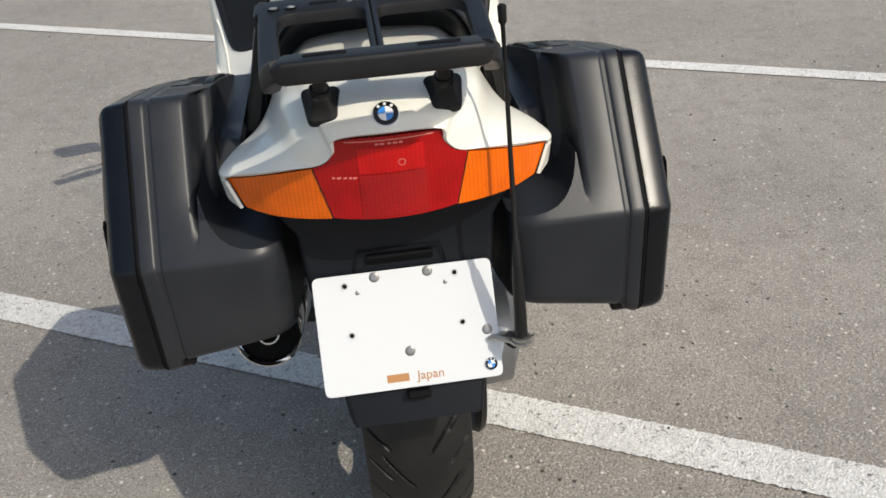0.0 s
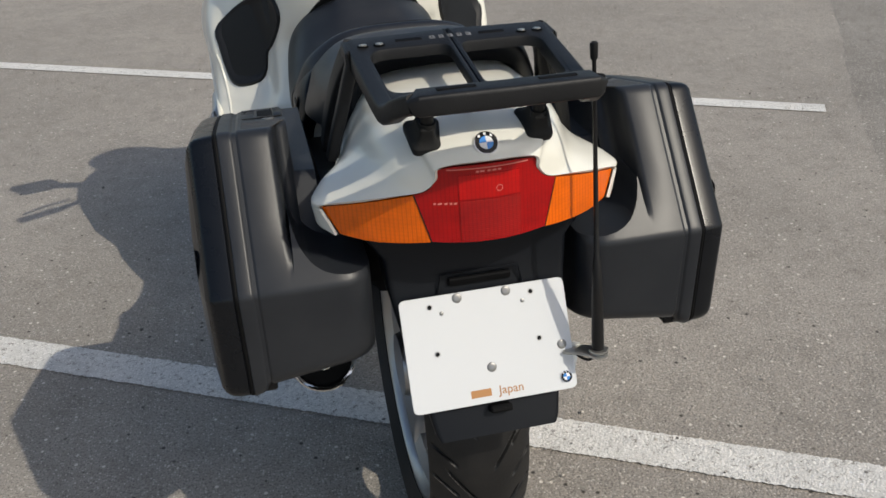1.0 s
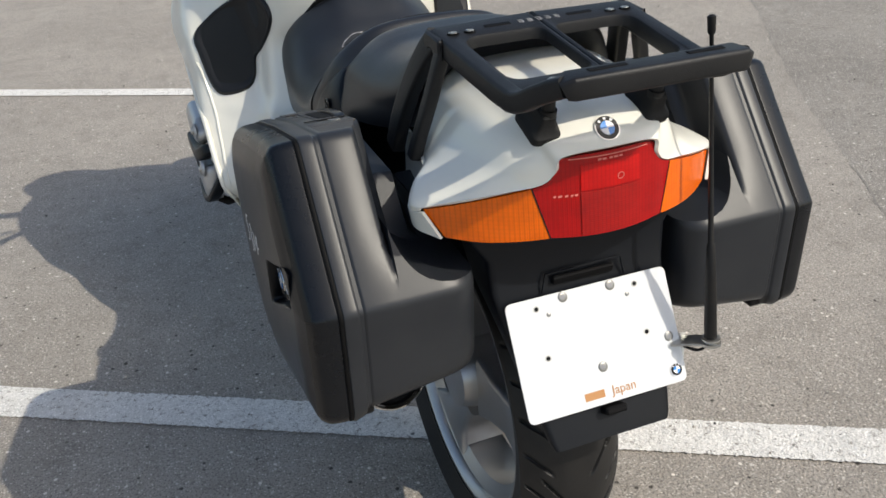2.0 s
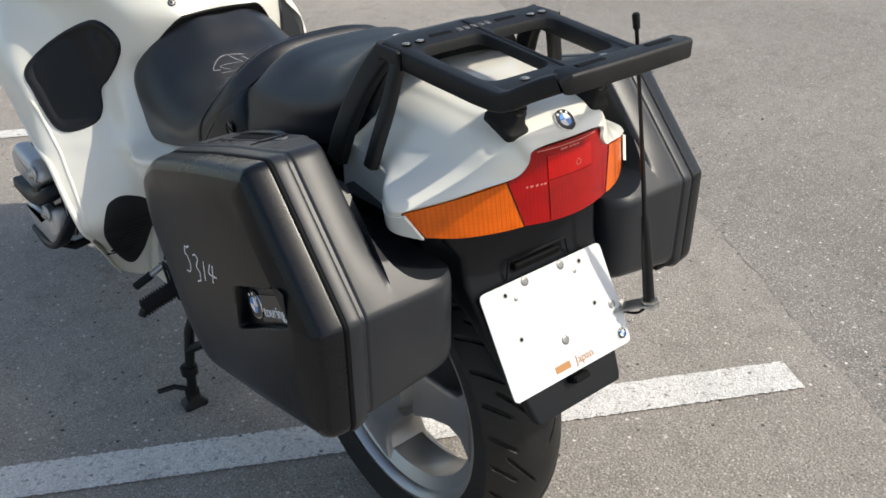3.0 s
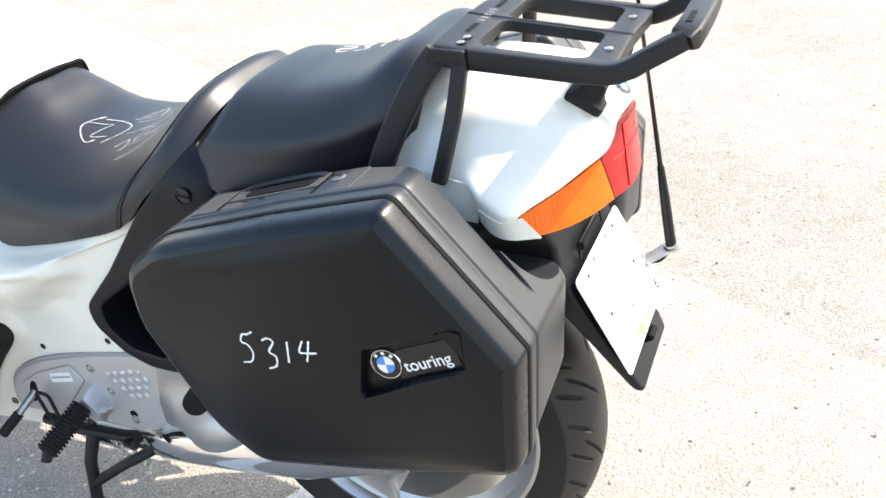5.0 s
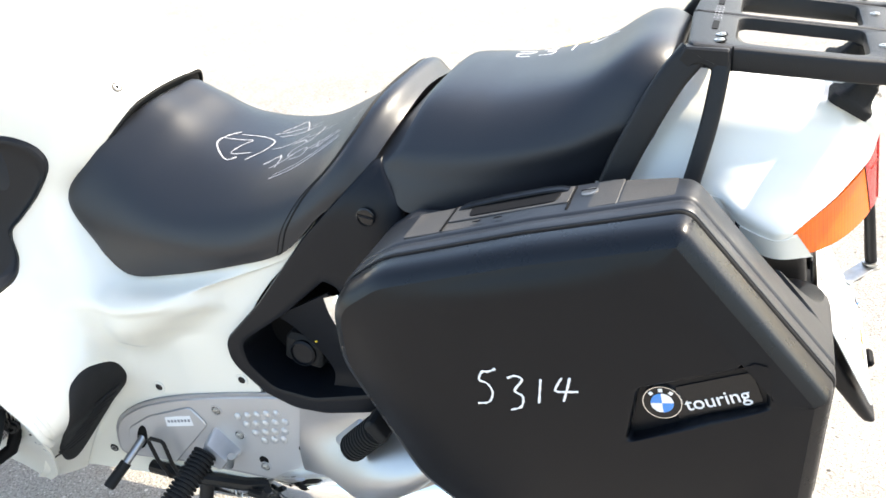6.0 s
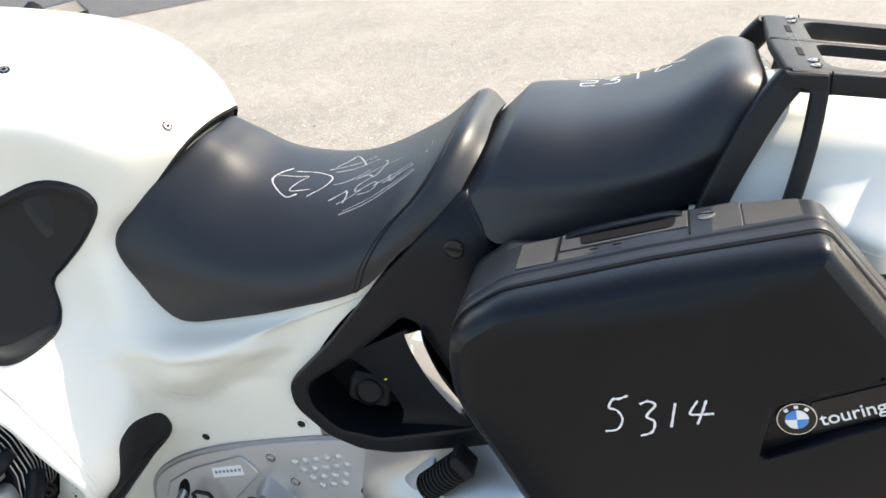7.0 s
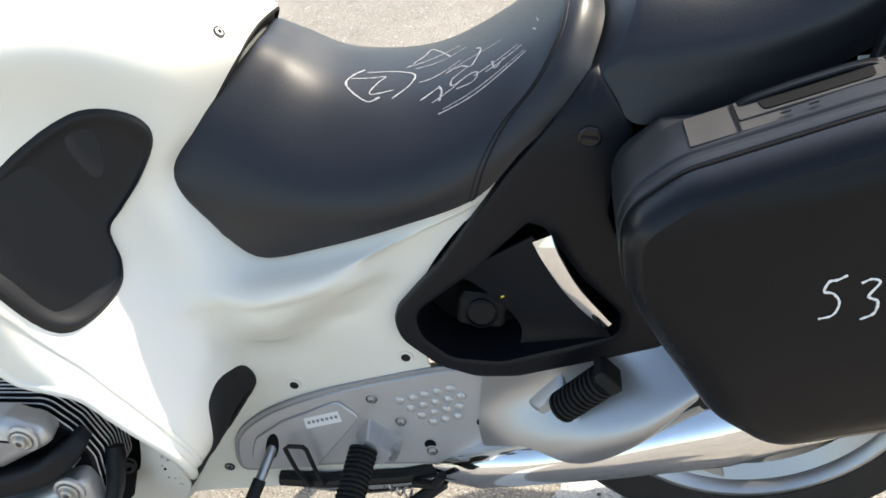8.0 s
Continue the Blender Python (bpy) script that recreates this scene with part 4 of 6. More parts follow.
# round badges
def badge(at, out, up, r, name="badge"):
    out, up = Vector(out).normalized(), Vector(up)
    side = up.cross(out).normalized()
    up = out.cross(side)
    at = Vector(at)
    b = part(name, revolve([(r * 0.98, -0.001), (r, 0.0006), (r * 0.97, 0.0016), (r * 0.93, 0.0016)], at, out, 40), CHROME, bike, "round badge with blue and white quarters")
    part("ring", revolve([(r * 0.93, 0.0014), (r * 0.92, 0.0019), (r * 0.60, 0.0019)], at, out, 40), BLACK, b, "black badge ring")
    for k in range(4):
        bm = bmesh.new()
        pts = [at] + [at + side * (r * 0.57 * math.cos(a)) + up * (r * 0.57 * math.sin(a)) for a in np.linspace(k * math.pi / 2, (k + 1) * math.pi / 2, 9)]
        loft([[p + out * h for p in pts] for h in (0.0016, 0.0024)], bm)
        part("quarter", bm, WHITE if k % 2 == 0 else BLUE, b, smooth=0)
    for a in (50, 90, 130):
        c = at + side * (r * 0.76 * math.cos(radians(a))) + up * (r * 0.76 * math.sin(radians(a)))
        m = Matrix.Translation(c + out * 0.0021) @ Matrix((side, up, out)).transposed().to_4x4() @ pose(0, 0, 0, 0, 0, a - 90)
        part("mark", block((r * 0.20, r * 0.2, 0.0004), m, 0.0001), WHITE, b)
    return b


badge((0, -0.4535, 0.8675), (0, -0.70, 0.714), (0, 0.7, 0.7), 0.0150)

# number plate fittings
for u, v in ((-0.035, 0.005), (0.032, 0.005), (-0.001, 0.1027), (0.099, 0.088)):
    s = part("screw", revolve([(0.0066, 0), (0.0066, 0.0005), (0.0060, 0.0010), (0.0035, 0.0013), (0.001, 0.0013)], on_plate(u, v, 0.0016), PLATE_OUT, 18), SCREW, plate, "cross-head steel screw")
    for a in (35, 125):
        m = Matrix.Translation(on_plate(u, v, 0.0028)) @ Matrix((Vector((1, 0, 0)), -PLATE_DOWN, PLATE_OUT)).transposed().to_4x4() @ pose(0, 0, 0, 0, 0, a)
        part("slot", block((0.0062, 0.0012, 0.0005), m, 0.0001), INK, plate)
for u, v in ((-0.071, 0.0744), (0.069, 0.0746), (-0.073, 0.012), (0.066, 0.011)):
    part("hole_rim", revolve([(0.0042, 0.0), (0.0042, 0.0008), (0.0029, 0.0008), (0.0029, 0.0)], on_plate(u, v, 0.0016), PLATE_OUT, 18, closed=True), STEEL, plate)
    part("hole", revolve([(0.0029, 0.0), (0.0028, 0.0004), (0.001, 0.0004)], on_plate(u, v, 0.0016), PLATE_OUT, 14), DARK, plate, "dark hole")
for u, v in ((-0.058, 0.022), (0.053, 0.0215)):
    part("rivet", revolve([(0.003, 0.0), (0.0028, 0.001), (0.001, 0.0016)], on_plate(u, v, 0.0016), PLATE_OUT, 14), SCREW, plate)
badge(on_plate(0.099, 0.132, 0.0018), PLATE_OUT, -PLATE_DOWN, 0.0085)


def lettering(text, size, m, material, parent, name, label, extrude=0.0003, bold=0.0):
    """A word in the built-in font as a mesh part."""
    font = bpy.data.curves.new(name, "FONT")
    font.body, font.size, font.extrude, font.offset, font.align_x = text, size, extrude, bold, "CENTER"
    holder = new("holder", font)
    bpy.context.view_layer.update()
    me = bpy.data.meshes.new_from_object(holder.evaluated_get(bpy.context.evaluated_depsgraph_get()))
    bpy.data.objects.remove(holder)
    me.transform(m)
    me.materials.clear()
    me.materials.append(material)
    ob = new(name, me)
    ob.parent = parent
    return tagged(ob, label)


PLATE_TURN = Matrix((Vector((1, 0, 0)), -PLATE_DOWN, PLATE_OUT)).transposed().to_4x4()
lettering("Japan", 0.0165, Matrix.Translation(on_plate(0.0215, 0.1400, 0.0021)) @ PLATE_TURN, BROWN, plate, "lettering", "orange-brown printed word")
part("printed_bar", block((0.028, 0.0100, 0.0004), Matrix.Translation(on_plate(-0.0200, 0.1350, 0.0020)) @ PLATE_TURN, 0.001), BROWN, plate, "orange-brown printed mark")

# aerial on its bracket
bracket = part("aerial_bracket", sweep([(0.104, -0.462, 0.560), (0.114, -0.470, 0.562), (0.122, -0.485, 0.570), (0.146, -0.503, 0.573)], bar(0.024, 0.003, 0.001)), STEEL, bike, "bent steel aerial bracket")
part("gusset", loft([[on_plate(u, v, d) for u, v in ((0.104, 0.085), (0.126, 0.090), (0.112, 0.130), (0.104, 0.132))] for d in (-0.003, -0.0012)]), STEEL, bracket)
aerial = part("aerial", tube([(0.136, -0.4975, 0.578), (0.136, -0.495, 0.592), (0.1358, -0.487, 0.650), (0.1356, -0.480, 0.70), (0.1356, -0.479, 0.705), (0.1353, -0.462, 0.825), (0.135, -0.444, 0.950), (0.135, -0.4435, 0.953), (0.135, -0.441, 0.970), (0.135, -0.4405, 0.972)],
              0.0085, 14, up=(0, 1, 0), scale=[0.95, 0.95, 0.85, 0.62, 0.42, 0.33, 0.30, 0.55, 0.60, 0.3]), BLACKSTEEL, bike, "black whip aerial with thick rubber base")
part("nut", revolve([(0.013, 0), (0.013, 0.003), (0.009, 0.0035), (0.009, 0.006), (0.012, 0.0065), (0.012, 0.009), (0.004, 0.009)], (0.136, -0.499, 0.569), (0, 0.1, 1), 24), STEEL, aerial, "steel mounting nut")
part("cable", tube(spline([(0.136, -0.495, 0.566), (0.128, -0.485, 0.553), (0.118, -0.465, 0.552), (0.108, -0.45, 0.565)], 14), 0.002, 6), RUBBER, aerial)
part("tool_slot", block((0.085, 0.006, 0.012), pose(0.0, -0.4095, 0.660, 10, 0, 0), 0.002), DARK, undertray, "dark moulded slot above the plate")
part("slot_rim", tube([(-0.058, -0.412, 0.648), (-0.053, -0.4095, 0.672), (0.053, -0.4095, 0.672), (0.058, -0.412, 0.648)], 0.0016, 6, up=(0, 1, 0)), SATIN, undertray)
part("latch_tab", block((0.030, 0.010, 0.022), Matrix.Translation(on_plate(0.004, 0.1585, -0.004)) @ PLATE_TURN, 0.003), DARK, undertray)

# print and inner fields of the tail lamp
def lamp_at(x, z, d):
    return Vector((x, lamp_y(x, z) - d, z))


lamp = bpy.data.objects["tail_light"]
for x0, x1, z0, z1, mat, nm in ((-0.0370, 0.0385, 0.8045, 0.8340, REDBRIGHT, "upper_field"), (-0.0370, 0.0385, 0.7530, 0.8025, REDDEEP, "lower_field")):
    g = np.array([[lamp_at(x, z, 0.0012) for x in np.linspace(x0, x1, 20)] for z in np.linspace(z1, z0, 8)])
    part(nm, shell(g, 0.002, flip=grid_normals(g)[4, 10, 1] > 0), mat, lamp)
part("edge_line", tube([lamp_at(x, 0.8415, 0.0004) for x in np.linspace(-0.050, 0.050, 16)], 0.0007, 6), GREYTEXT, lamp)
for sx in (-1, 1):
    part("lens_joint", tube([lamp_at(sx * (0.0893 - 0.0171 * f), 0.810 - 0.059 * f, 0.0002) for f in np.linspace(0, 1, 10)], 0.0007, 6, up=(0, 1, 0)), BLACK, lamp, "dark joint between the lenses")
for x, z, w in ((-0.014, 0.8375, 0.004), (-0.008, 0.8375, 0.005), (0.000, 0.8375, 0.004), (0.0065, 0.8375, 0.005), (0.013, 0.8375, 0.004), (-0.066, 0.800, 0.003), (-0.060, 0.800, 0.005), (-0.053, 0.800, 0.004), (-0.047, 0.800, 0.003), (-0.042, 0.800, 0.004)):
    part("print_bar", block((w, 0.0005, 0.0022), Matrix.Translation(lamp_at(x, z, 0.0004)), 0.0001), GREYTEXT, lamp)
part("moulded_ring", revolve([(0.0042, 0), (0.0042, 0.0006), (0.0034, 0.0006), (0.0034, 0)], lamp_at(0.012, 0.815, 0.0014), (0, -1, 0), 20, closed=True), GREYTEXT, lamp)

# ---- panniers: handle strip, locks, badges, chalk number ----
def on_lid_top(side):
    def place(s, x, d):
        y = 0.045 - 0.963 * s
        z = 0.7803 + (0.022 - y) * 0.2720 - max(0.0, -0.115 - y) * 0.046
        return Vector((side * x, y + 0.27 * d, z + 0.963 * d))
    return place


for side, box in ((-1, left_box), (1, right_box)):
    top = on_lid_top(side)
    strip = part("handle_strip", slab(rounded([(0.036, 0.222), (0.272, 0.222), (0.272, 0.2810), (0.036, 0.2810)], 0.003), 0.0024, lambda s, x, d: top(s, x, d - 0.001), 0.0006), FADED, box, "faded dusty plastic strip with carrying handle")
    # added pad: the sky's sheen on the box top as a lighter faded colour
    part("top_sheen_pad", slab(rounded([(0.2735, 0.226), (0.328, 0.240), (0.328, 0.2810), (0.2735, 0.2810)], 0.003), 0.0024, lambda s, x, d: top(s, x, d - 0.0012), 0.0006), FADED, box, "faded plastic behind the handle strip, its lighter tone standing in for sky sheen")
    # no hollow is cut: its shade is the colour of this raised slab
    part("recess", slab(rounded([(0.104, 0.2315), (0.208, 0.2315), (0.205, 0.2570), (0.107, 0.2570)], 0.008), 0.0030, lambda s, x, d: top(s, x, d - 0.0002), 0.0005), DARK, box, "near-black slab standing in for the shaded hollow below the handle")
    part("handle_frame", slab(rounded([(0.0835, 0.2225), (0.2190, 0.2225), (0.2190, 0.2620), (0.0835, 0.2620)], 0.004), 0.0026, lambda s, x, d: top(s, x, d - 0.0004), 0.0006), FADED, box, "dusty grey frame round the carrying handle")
    part("handle", sweep([top(s, 0.2285, h) for s, h in ((0.088, 0.0), (0.094, 0.002), (0.105, 0.0030), (0.14, 0.0035), (0.19, 0.0035), (0.206, 0.0025), (0.213, 0.0))], bar(0.013, 0.005, 0.002)), PLASTIC, box, "black folding carrying handle")
    part("slit", slab([(0.0805, 0.224), (0.083, 0.224), (0.083, 0.280), (0.0805, 0.280)], 0.0010, lambda s, x, d: top(s, x, d + 0.0012)), DARK, box, "dark slit in the strip")
    part("slit", slab([(0.2195, 0.224), (0.2215, 0.224), (0.2215, 0.279), (0.2195, 0.279)], 0.0010, lambda s, x, d: top(s, x, d + 0.0012)), DARK, box)
    part("lock", revolve([(0.0088, 0), (0.0088, 0.0015), (0.0075, 0.002), (0.004, 0.002)], top(0.238, 0.243, 0.0005), top(0, 0, 1) - top(0, 0, 0), 24), SCREW, box, "round steel lock")
    part("key_slot", slab([(0.230, 0.2422), (0.246, 0.2422), (0.246, 0.2438), (0.230, 0.2438)], 0.0008, lambda s, x, d: top(s, x, d + 0.0036)), DARK, box)
    for s in (0.118, 0.142):
        part("notch", slab([(s, 0.274), (s + 0.009, 0.274), (s + 0.009, 0.276), (s, 0.276)], 0.0008, lambda s, x, d: top(s, x, d + 0.0024)), DARK, box)
    part("rubber_stop", block((0.034, 0.028, 0.016), pose(side * 0.298, -0.384, 0.5325, 0, 0, 0), 0.004), BLACKSTEEL, box)
    part("stop_screw", bolt((side * 0.300, -0.388, 0.5255), (0, -0.3, -1), 0.004, 0.003), BLACKSTEEL, box)
    part("plug", revolve([(0.006, 0), (0.0055, 0.0025), (0.002, 0.003)], (side * 0.172, -0.368, 0.6955), (0, 0, 1), 14), RUBBER, box)
    # badge and word in the sunk field
    badge((side * 0.3525, -0.2725, 0.6690), (side, 0, 0), (0, 0.16, 1), 0.0192)
    word = part("word_plate", slab(rounded([(-0.284, 0.688), (-0.351, 0.7155), (-0.363, 0.684), (-0.288, 0.650)], 0.003), 0.0016, lambda y, z, d: (side * (0.3508 + d), y, z), 0.0003), BLACK, box, "glossy black word plate")
    if side < 0:
        turn = Matrix((Vector((0, -0.930, 0.368)), Vector((0, 0.368, 0.930)), Vector((-1, 0, 0)))).transposed().to_4x4()
    else:
        turn = Matrix((Vector((0, 0.930, -0.368)), Vector((0, 0.368, 0.930)), Vector((1, 0, 0)))).transposed().to_4x4()
    lettering("touring", 0.0208, Matrix.Translation((side * 0.3527, -0.3245, 0.6735)) @ turn, WHITE, box, "lettering", "white word on the pannier", bold=0.00012)


def stroke(points, place, r=0.0011, flat=0.35, n=6, name="chalk_stroke", material=None, parent=None):
    """One flattened hand-drawn stroke laid on a surface; place maps a 2D point to its place and normal."""
    line = spline(points, max(2, n * (len(points) - 1)))
    at = [place(u, v) for u, v in line]
    at = [(p, q) for p, q in at if p is not None]
    if len(at) < 2:
        return None
    loops = []
    rng = random.Random(len(points) * 7 + int(abs(points[0][0]) * 1e4))
    for k, (p, q) in enumerate(at):
        way = (at[min(k + 1, len(at) - 1)][0] - at[max(k - 1, 0)][0]).normalized()
        side = way.cross(q).normalized()
        w = r * rng.uniform(0.7, 1.25)
        loops.append([p + side * (w * math.cos(a)) + q * (w * flat * math.sin(a) + 0.0003) for a in np.linspace(0, 2 * math.pi, 7)[:-1]])
    return part(name, loft(loops), material or CHALK, parent)


LEFT = Vector((-1, 0, 0))
for line in ([(-0.111, 0.692), (-0.103, 0.6875), (-0.0965, 0.686), (-0.093, 0.676), (-0.101, 0.673), (-0.1065, 0.663), (-0.102, 0.650), (-0.090, 0.646)],
             [(-0.123, 0.683), (-0.131, 0.687), (-0.138, 0.683), (-0.130, 0.669), (-0.138, 0.663), (-0.136, 0.650), (-0.125, 0.644)],
             [(-0.157, 0.687), (-0.1545, 0.658)],
             [(-0.178, 0.692), (-0.1715, 0.6765), (-0.180, 0.6755), (-0.194, 0.678)],
             [(-0.186, 0.693), (-0.183, 0.678), (-0.1795, 0.664)]):
    stroke(line, lambda y, z: (Vector((-(0.3585 + 0.0075 * max(0.0, 1 - ((y + 0.185) / 0.20) ** 2 - ((z - 0.655) / 0.155) ** 2) ** 0.7) - 0.0001, y, z)), LEFT), 0.0013, name="chalk_digit_stroke", material=WHITEMARK, parent=left_box)

# ---- rack fittings ----
for x in (-0.115, -0.094, 0.094, 0.115):
    part("bolt_well", revolve([(0.0075, 0), (0.0072, 0.0008), (0.001, 0.0008)], (x, -0.294, 0.9526), (0, 0.12, 1), 20), DARK, rack)
    part("bolt", bolt((x, -0.294, 0.9528), (0, 0.12, 1), 0.0050, 0.0018), STEEL, rack, "steel rack bolt")
for x in (-0.066, 0.066):
    part("bolt", bolt((x, -0.452, 0.9338), (0, 0.12, 1), 0.0048, 0.0015), STEEL, rack)
for x in (-0.055, 0.055):
    part("strap_slot", block((0.042, 0.007, 0.0015), pose(x, -0.5410, 0.9684), 0.0005), DARK, rack, "dark strap slot")
    part("strap_slot", block((0.034, 0.007, 0.0015), pose(x, -0.286, 0.9535, 6.8, 0, 0), 0.0005), DARK, rack)
rng = random.Random(4)
for k in range(5):
    x = -0.024 + 0.012 * k
    m = pose(x, -0.286, 0.9537, 6.8, 0, rng.uniform(-8, 8))
    part("marker_digit", block((0.0007, 0.008, 0.0005), m @ pose(0.003, 0, 0), 0.0001), CHALK, rack)
    for dy in (-0.004, 0.0, 0.004):
        part("marker_digit", block((0.006, 0.0007, 0.0005), m @ pose(0, dy, 0), 0.0001), CHALK, rack)

# ---- black side panel with its opening ----
def polar(points, radius, centre, n=80):
    """A rounded outline sampled evenly by angle round a centre."""
    p = np.array(rounded(points, radius, 8))
    p = np.concatenate([p + (np.roll(p, -1, 0) - p) * f for f in np.arange(0, 1, 0.05)]) - centre
    a, r = np.arctan2(p[:, 1], p[:, 0]), np.hypot(p[:, 0], p[:, 1])
    order = np.argsort(a)
    want = np.linspace(-math.pi, math.pi, n, endpoint=False)
    rr = np.interp(want, a[order], r[order], period=2 * math.pi)
    return np.stack([rr * np.cos(want), rr * np.sin(want)], 1) + centre


PANEL_MID = np.array((0.205, 0.545))
panel_out = polar([(0.088, 0.826), (0.190, 0.724), (0.276, 0.618), (0.345, 0.548), (0.343, 0.510), (0.300, 0.462), (0.255, 0.441), (0.205, 0.439), (0.02, 0.478), (0.02, 0.60), (0.076, 0.640), (0.084, 0.668), (0.076, 0.705), (0.052, 0.757)],
                  [0.004, 0.08, 0.08, 0.035, 0.05, 0.05, 0.06, 0.06, 0.03, 0.02, 0.008, 0.02, 0.03, 0.004], PANEL_MID, 200)
panel_in = polar([(0.172, 0.662), (0.240, 0.603), (0.318, 0.548), (0.314, 0.512), (0.282, 0.476), (0.222, 0.466), (0.080, 0.500), (0.075, 0.530), (0.118, 0.585), (0.155, 0.655)],
                 [0.006, 0.06, 0.030, 0.035, 0.035, 0.05, 0.02, 0.02, 0.06, 0.006], PANEL_MID, 200)


def bow(y, z):
    """The panel's place outwards: bowed at mid height, drawn in at its top and behind the bolt."""
    high = min(1.0, max(0.0, (z - 0.66) / 0.09))
    return -0.186 - 0.006 * max(0, 1 - ((z - 0.60) / 0.17) ** 2) + 7.0 * max(0.0, z - 0.752) ** 2 + 5.0 * high * max(0.0, 0.105 - y) ** 2


def panel_rings(side):
    ring = lambda loop, dx: [(side * -(bow(y, z) + dx), y, z) for y, z in loop]
    edge, mouth = inset(panel_out, 0.006), inset(panel_in, -0.005)
    face = [ring(edge + (mouth - edge) * f, 0.0) for f in np.linspace(0, 1, 9)]
    return loft([ring(panel_out, 0.022), ring(panel_out, 0.005), ring(inset(panel_out, 0.002), 0.001)] + face
                + [ring(inset(panel_in, -0.001), 0.002), ring(panel_in, 0.008), ring(inset(panel_in, 0.004), 0.05), ring(inset(panel_in, 0.006), 0.078)], cap=False)


for side in (-1, 1):
    panel = part("side_panel", panel_rings(side), SATIN, bike, "satin black side panel with an opening and bolt")
    part("quarter_turn_bolt", revolve([(0.0125, 0.0), (0.0125, 0.001), (0.0105, 0.002), (0.0105, 0.0005), (0.003, 0.0005)], (side * 0.1872, 0.099, 0.758), (side, 0, 0), 28), BLACK, panel, "slotted black bolt")
    part("bolt_slot", block((0.0012, 0.018, 0.0028), pose(side * 0.1885, 0.099, 0.758, 12, 0, 0), 0.0004), SATIN, panel)
    part("plug_housing", block((0.030, 0.060, 0.050), pose(side * 0.140, 0.243, 0.519, 12, 0, 0), 0.008), RUBBER, panel, "black square socket inside the opening")
    part("dust_cover", revolve([(0.020, 0.0), (0.020, 0.004), (0.017, 0.006), (0.016, 0.003), (0.004, 0.003)], (side * 0.155, 0.243, 0.519), (side, 0, 0.1), 24), SATIN, panel, "black round socket cap")
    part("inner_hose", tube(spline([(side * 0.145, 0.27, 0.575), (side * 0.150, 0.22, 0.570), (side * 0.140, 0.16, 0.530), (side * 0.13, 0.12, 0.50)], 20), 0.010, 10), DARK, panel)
    # a flat near-black sheet gives the hollow its shade
    part("opening_back", slab([tuple(q) for q in inset(panel_in, 0.007)], 0.003, lambda y, z, d: (side * (0.112 + d), y, z)), DARK, panel, "near-black sheet standing in for the shade inside the opening")
    # curved black duct wall and the bright grip in front of it
    duct = surface([[(0.262, side * 0.168, 0.590), (0.215, side * 0.176, 0.617), (0.168, side * 0.186, 0.645)],
                    [(0.235, side * 0.160, 0.560), (0.190, side * 0.172, 0.585), (0.145, side * 0.186, 0.610)],
                    [(0.208, side * 0.156, 0.525), (0.160, side * 0.170, 0.545), (0.115, side * 0.185, 0.560)],
                    [(0.195, side * 0.155, 0.495), (0.145, side * 0.168, 0.505), (0.095, side * 0.183, 0.515)],
                    [(0.200, side * 0.158, 0.466), (0.145, side * 0.170, 0.476), (0.085, side * 0.184, 0.488)]], 16, 20)
    part("duct_wall", shell(duct, 0.004), SATIN, panel)
    grip_line = spline([(side * 0.198, 0.157, 0.647), (side * 0.205, 0.149, 0.625), (side * 0.207, 0.128, 0.580), (side * 0.202, 0.093, 0.525)], 18)
    part("lifting_grip", sweep(grip_line, bar(0.023, 0.007, 0.0025), (side, 0, 0), scale=list(np.linspace(1.1, 0.6, 18))), CHROME, panel, "polished metal lifting grip")
part("yellow_tag", block((0.002, 0.006, 0.003), pose(-0.164, 0.213, 0.548, -35, 0, 0), 0.001), YELLOW, bike, "small yellow tag")

# ---- footrest plate, levers, footrests ----
def eased(points, times=3):
    """A closed outline with its corners cut, again and again, into a smooth curve."""
    p = np.array(points, float)
    for _ in range(times):
        q = np.roll(p, -1, 0)
        p = np.stack([p * 0.75 + q * 0.25, p * 0.25 + q * 0.75], 1).reshape(-1, 2)
    return [tuple(v) for v in p]


PLATE_EDGE = eased([(0.617, 0.300), (0.606, 0.352), (0.560, 0.388), (0.50, 0.413), (0.42, 0.433), (0.301, 0.4555), (0.20, 0.463), (0.10, 0.470), (0.035, 0.478), (0.0, 0.44), (0.02, 0.36), (0.20, 0.272), (0.273, 0.268),
                    (0.326, 0.284), (0.42, 0.286), (0.502, 0.287), (0.57, 0.281), (0.61, 0.279)])
out_left = lambda y, z, d: (-0.1715 - d, y, z)
part("plate_rim", slab(PLATE_EDGE, 0.006, out_left, 0.001), CASTING, bike, "grey rim round the footrest plate")
foot_plate = part("footrest_plate", slab([tuple(p) for p in inset(PLATE_EDGE, 0.006)], 0.0085, out_left, 0.0015), SILVER, bike, "silver painted footrest plate")
sub = rounded([(0.588, 0.312), (0.575, 0.346), (0.530, 0.376), (0.446, 0.408), (0.420, 0.378), (0.500, 0.289), (0.578, 0.289)], [0.01, 0.02, 0.03, 0.012, 0.01, 0.008, 0.01], 4)
part("heel_guard", slab(sub, 0.004, lambda y, z, d: (-0.1795 - d, y, z), 0.0015), SILVER, foot_plate, "raised silver heel guard")
part("sticker", slab([(0.497, 0.381), (0.448, 0.392), (0.4455, 0.3735), (0.497, 0.3625)], 0.0006, lambda y, z, d: (-0.1834 - d, y, z)), STICKER, foot_plate, "white sticker with a row of small marks")
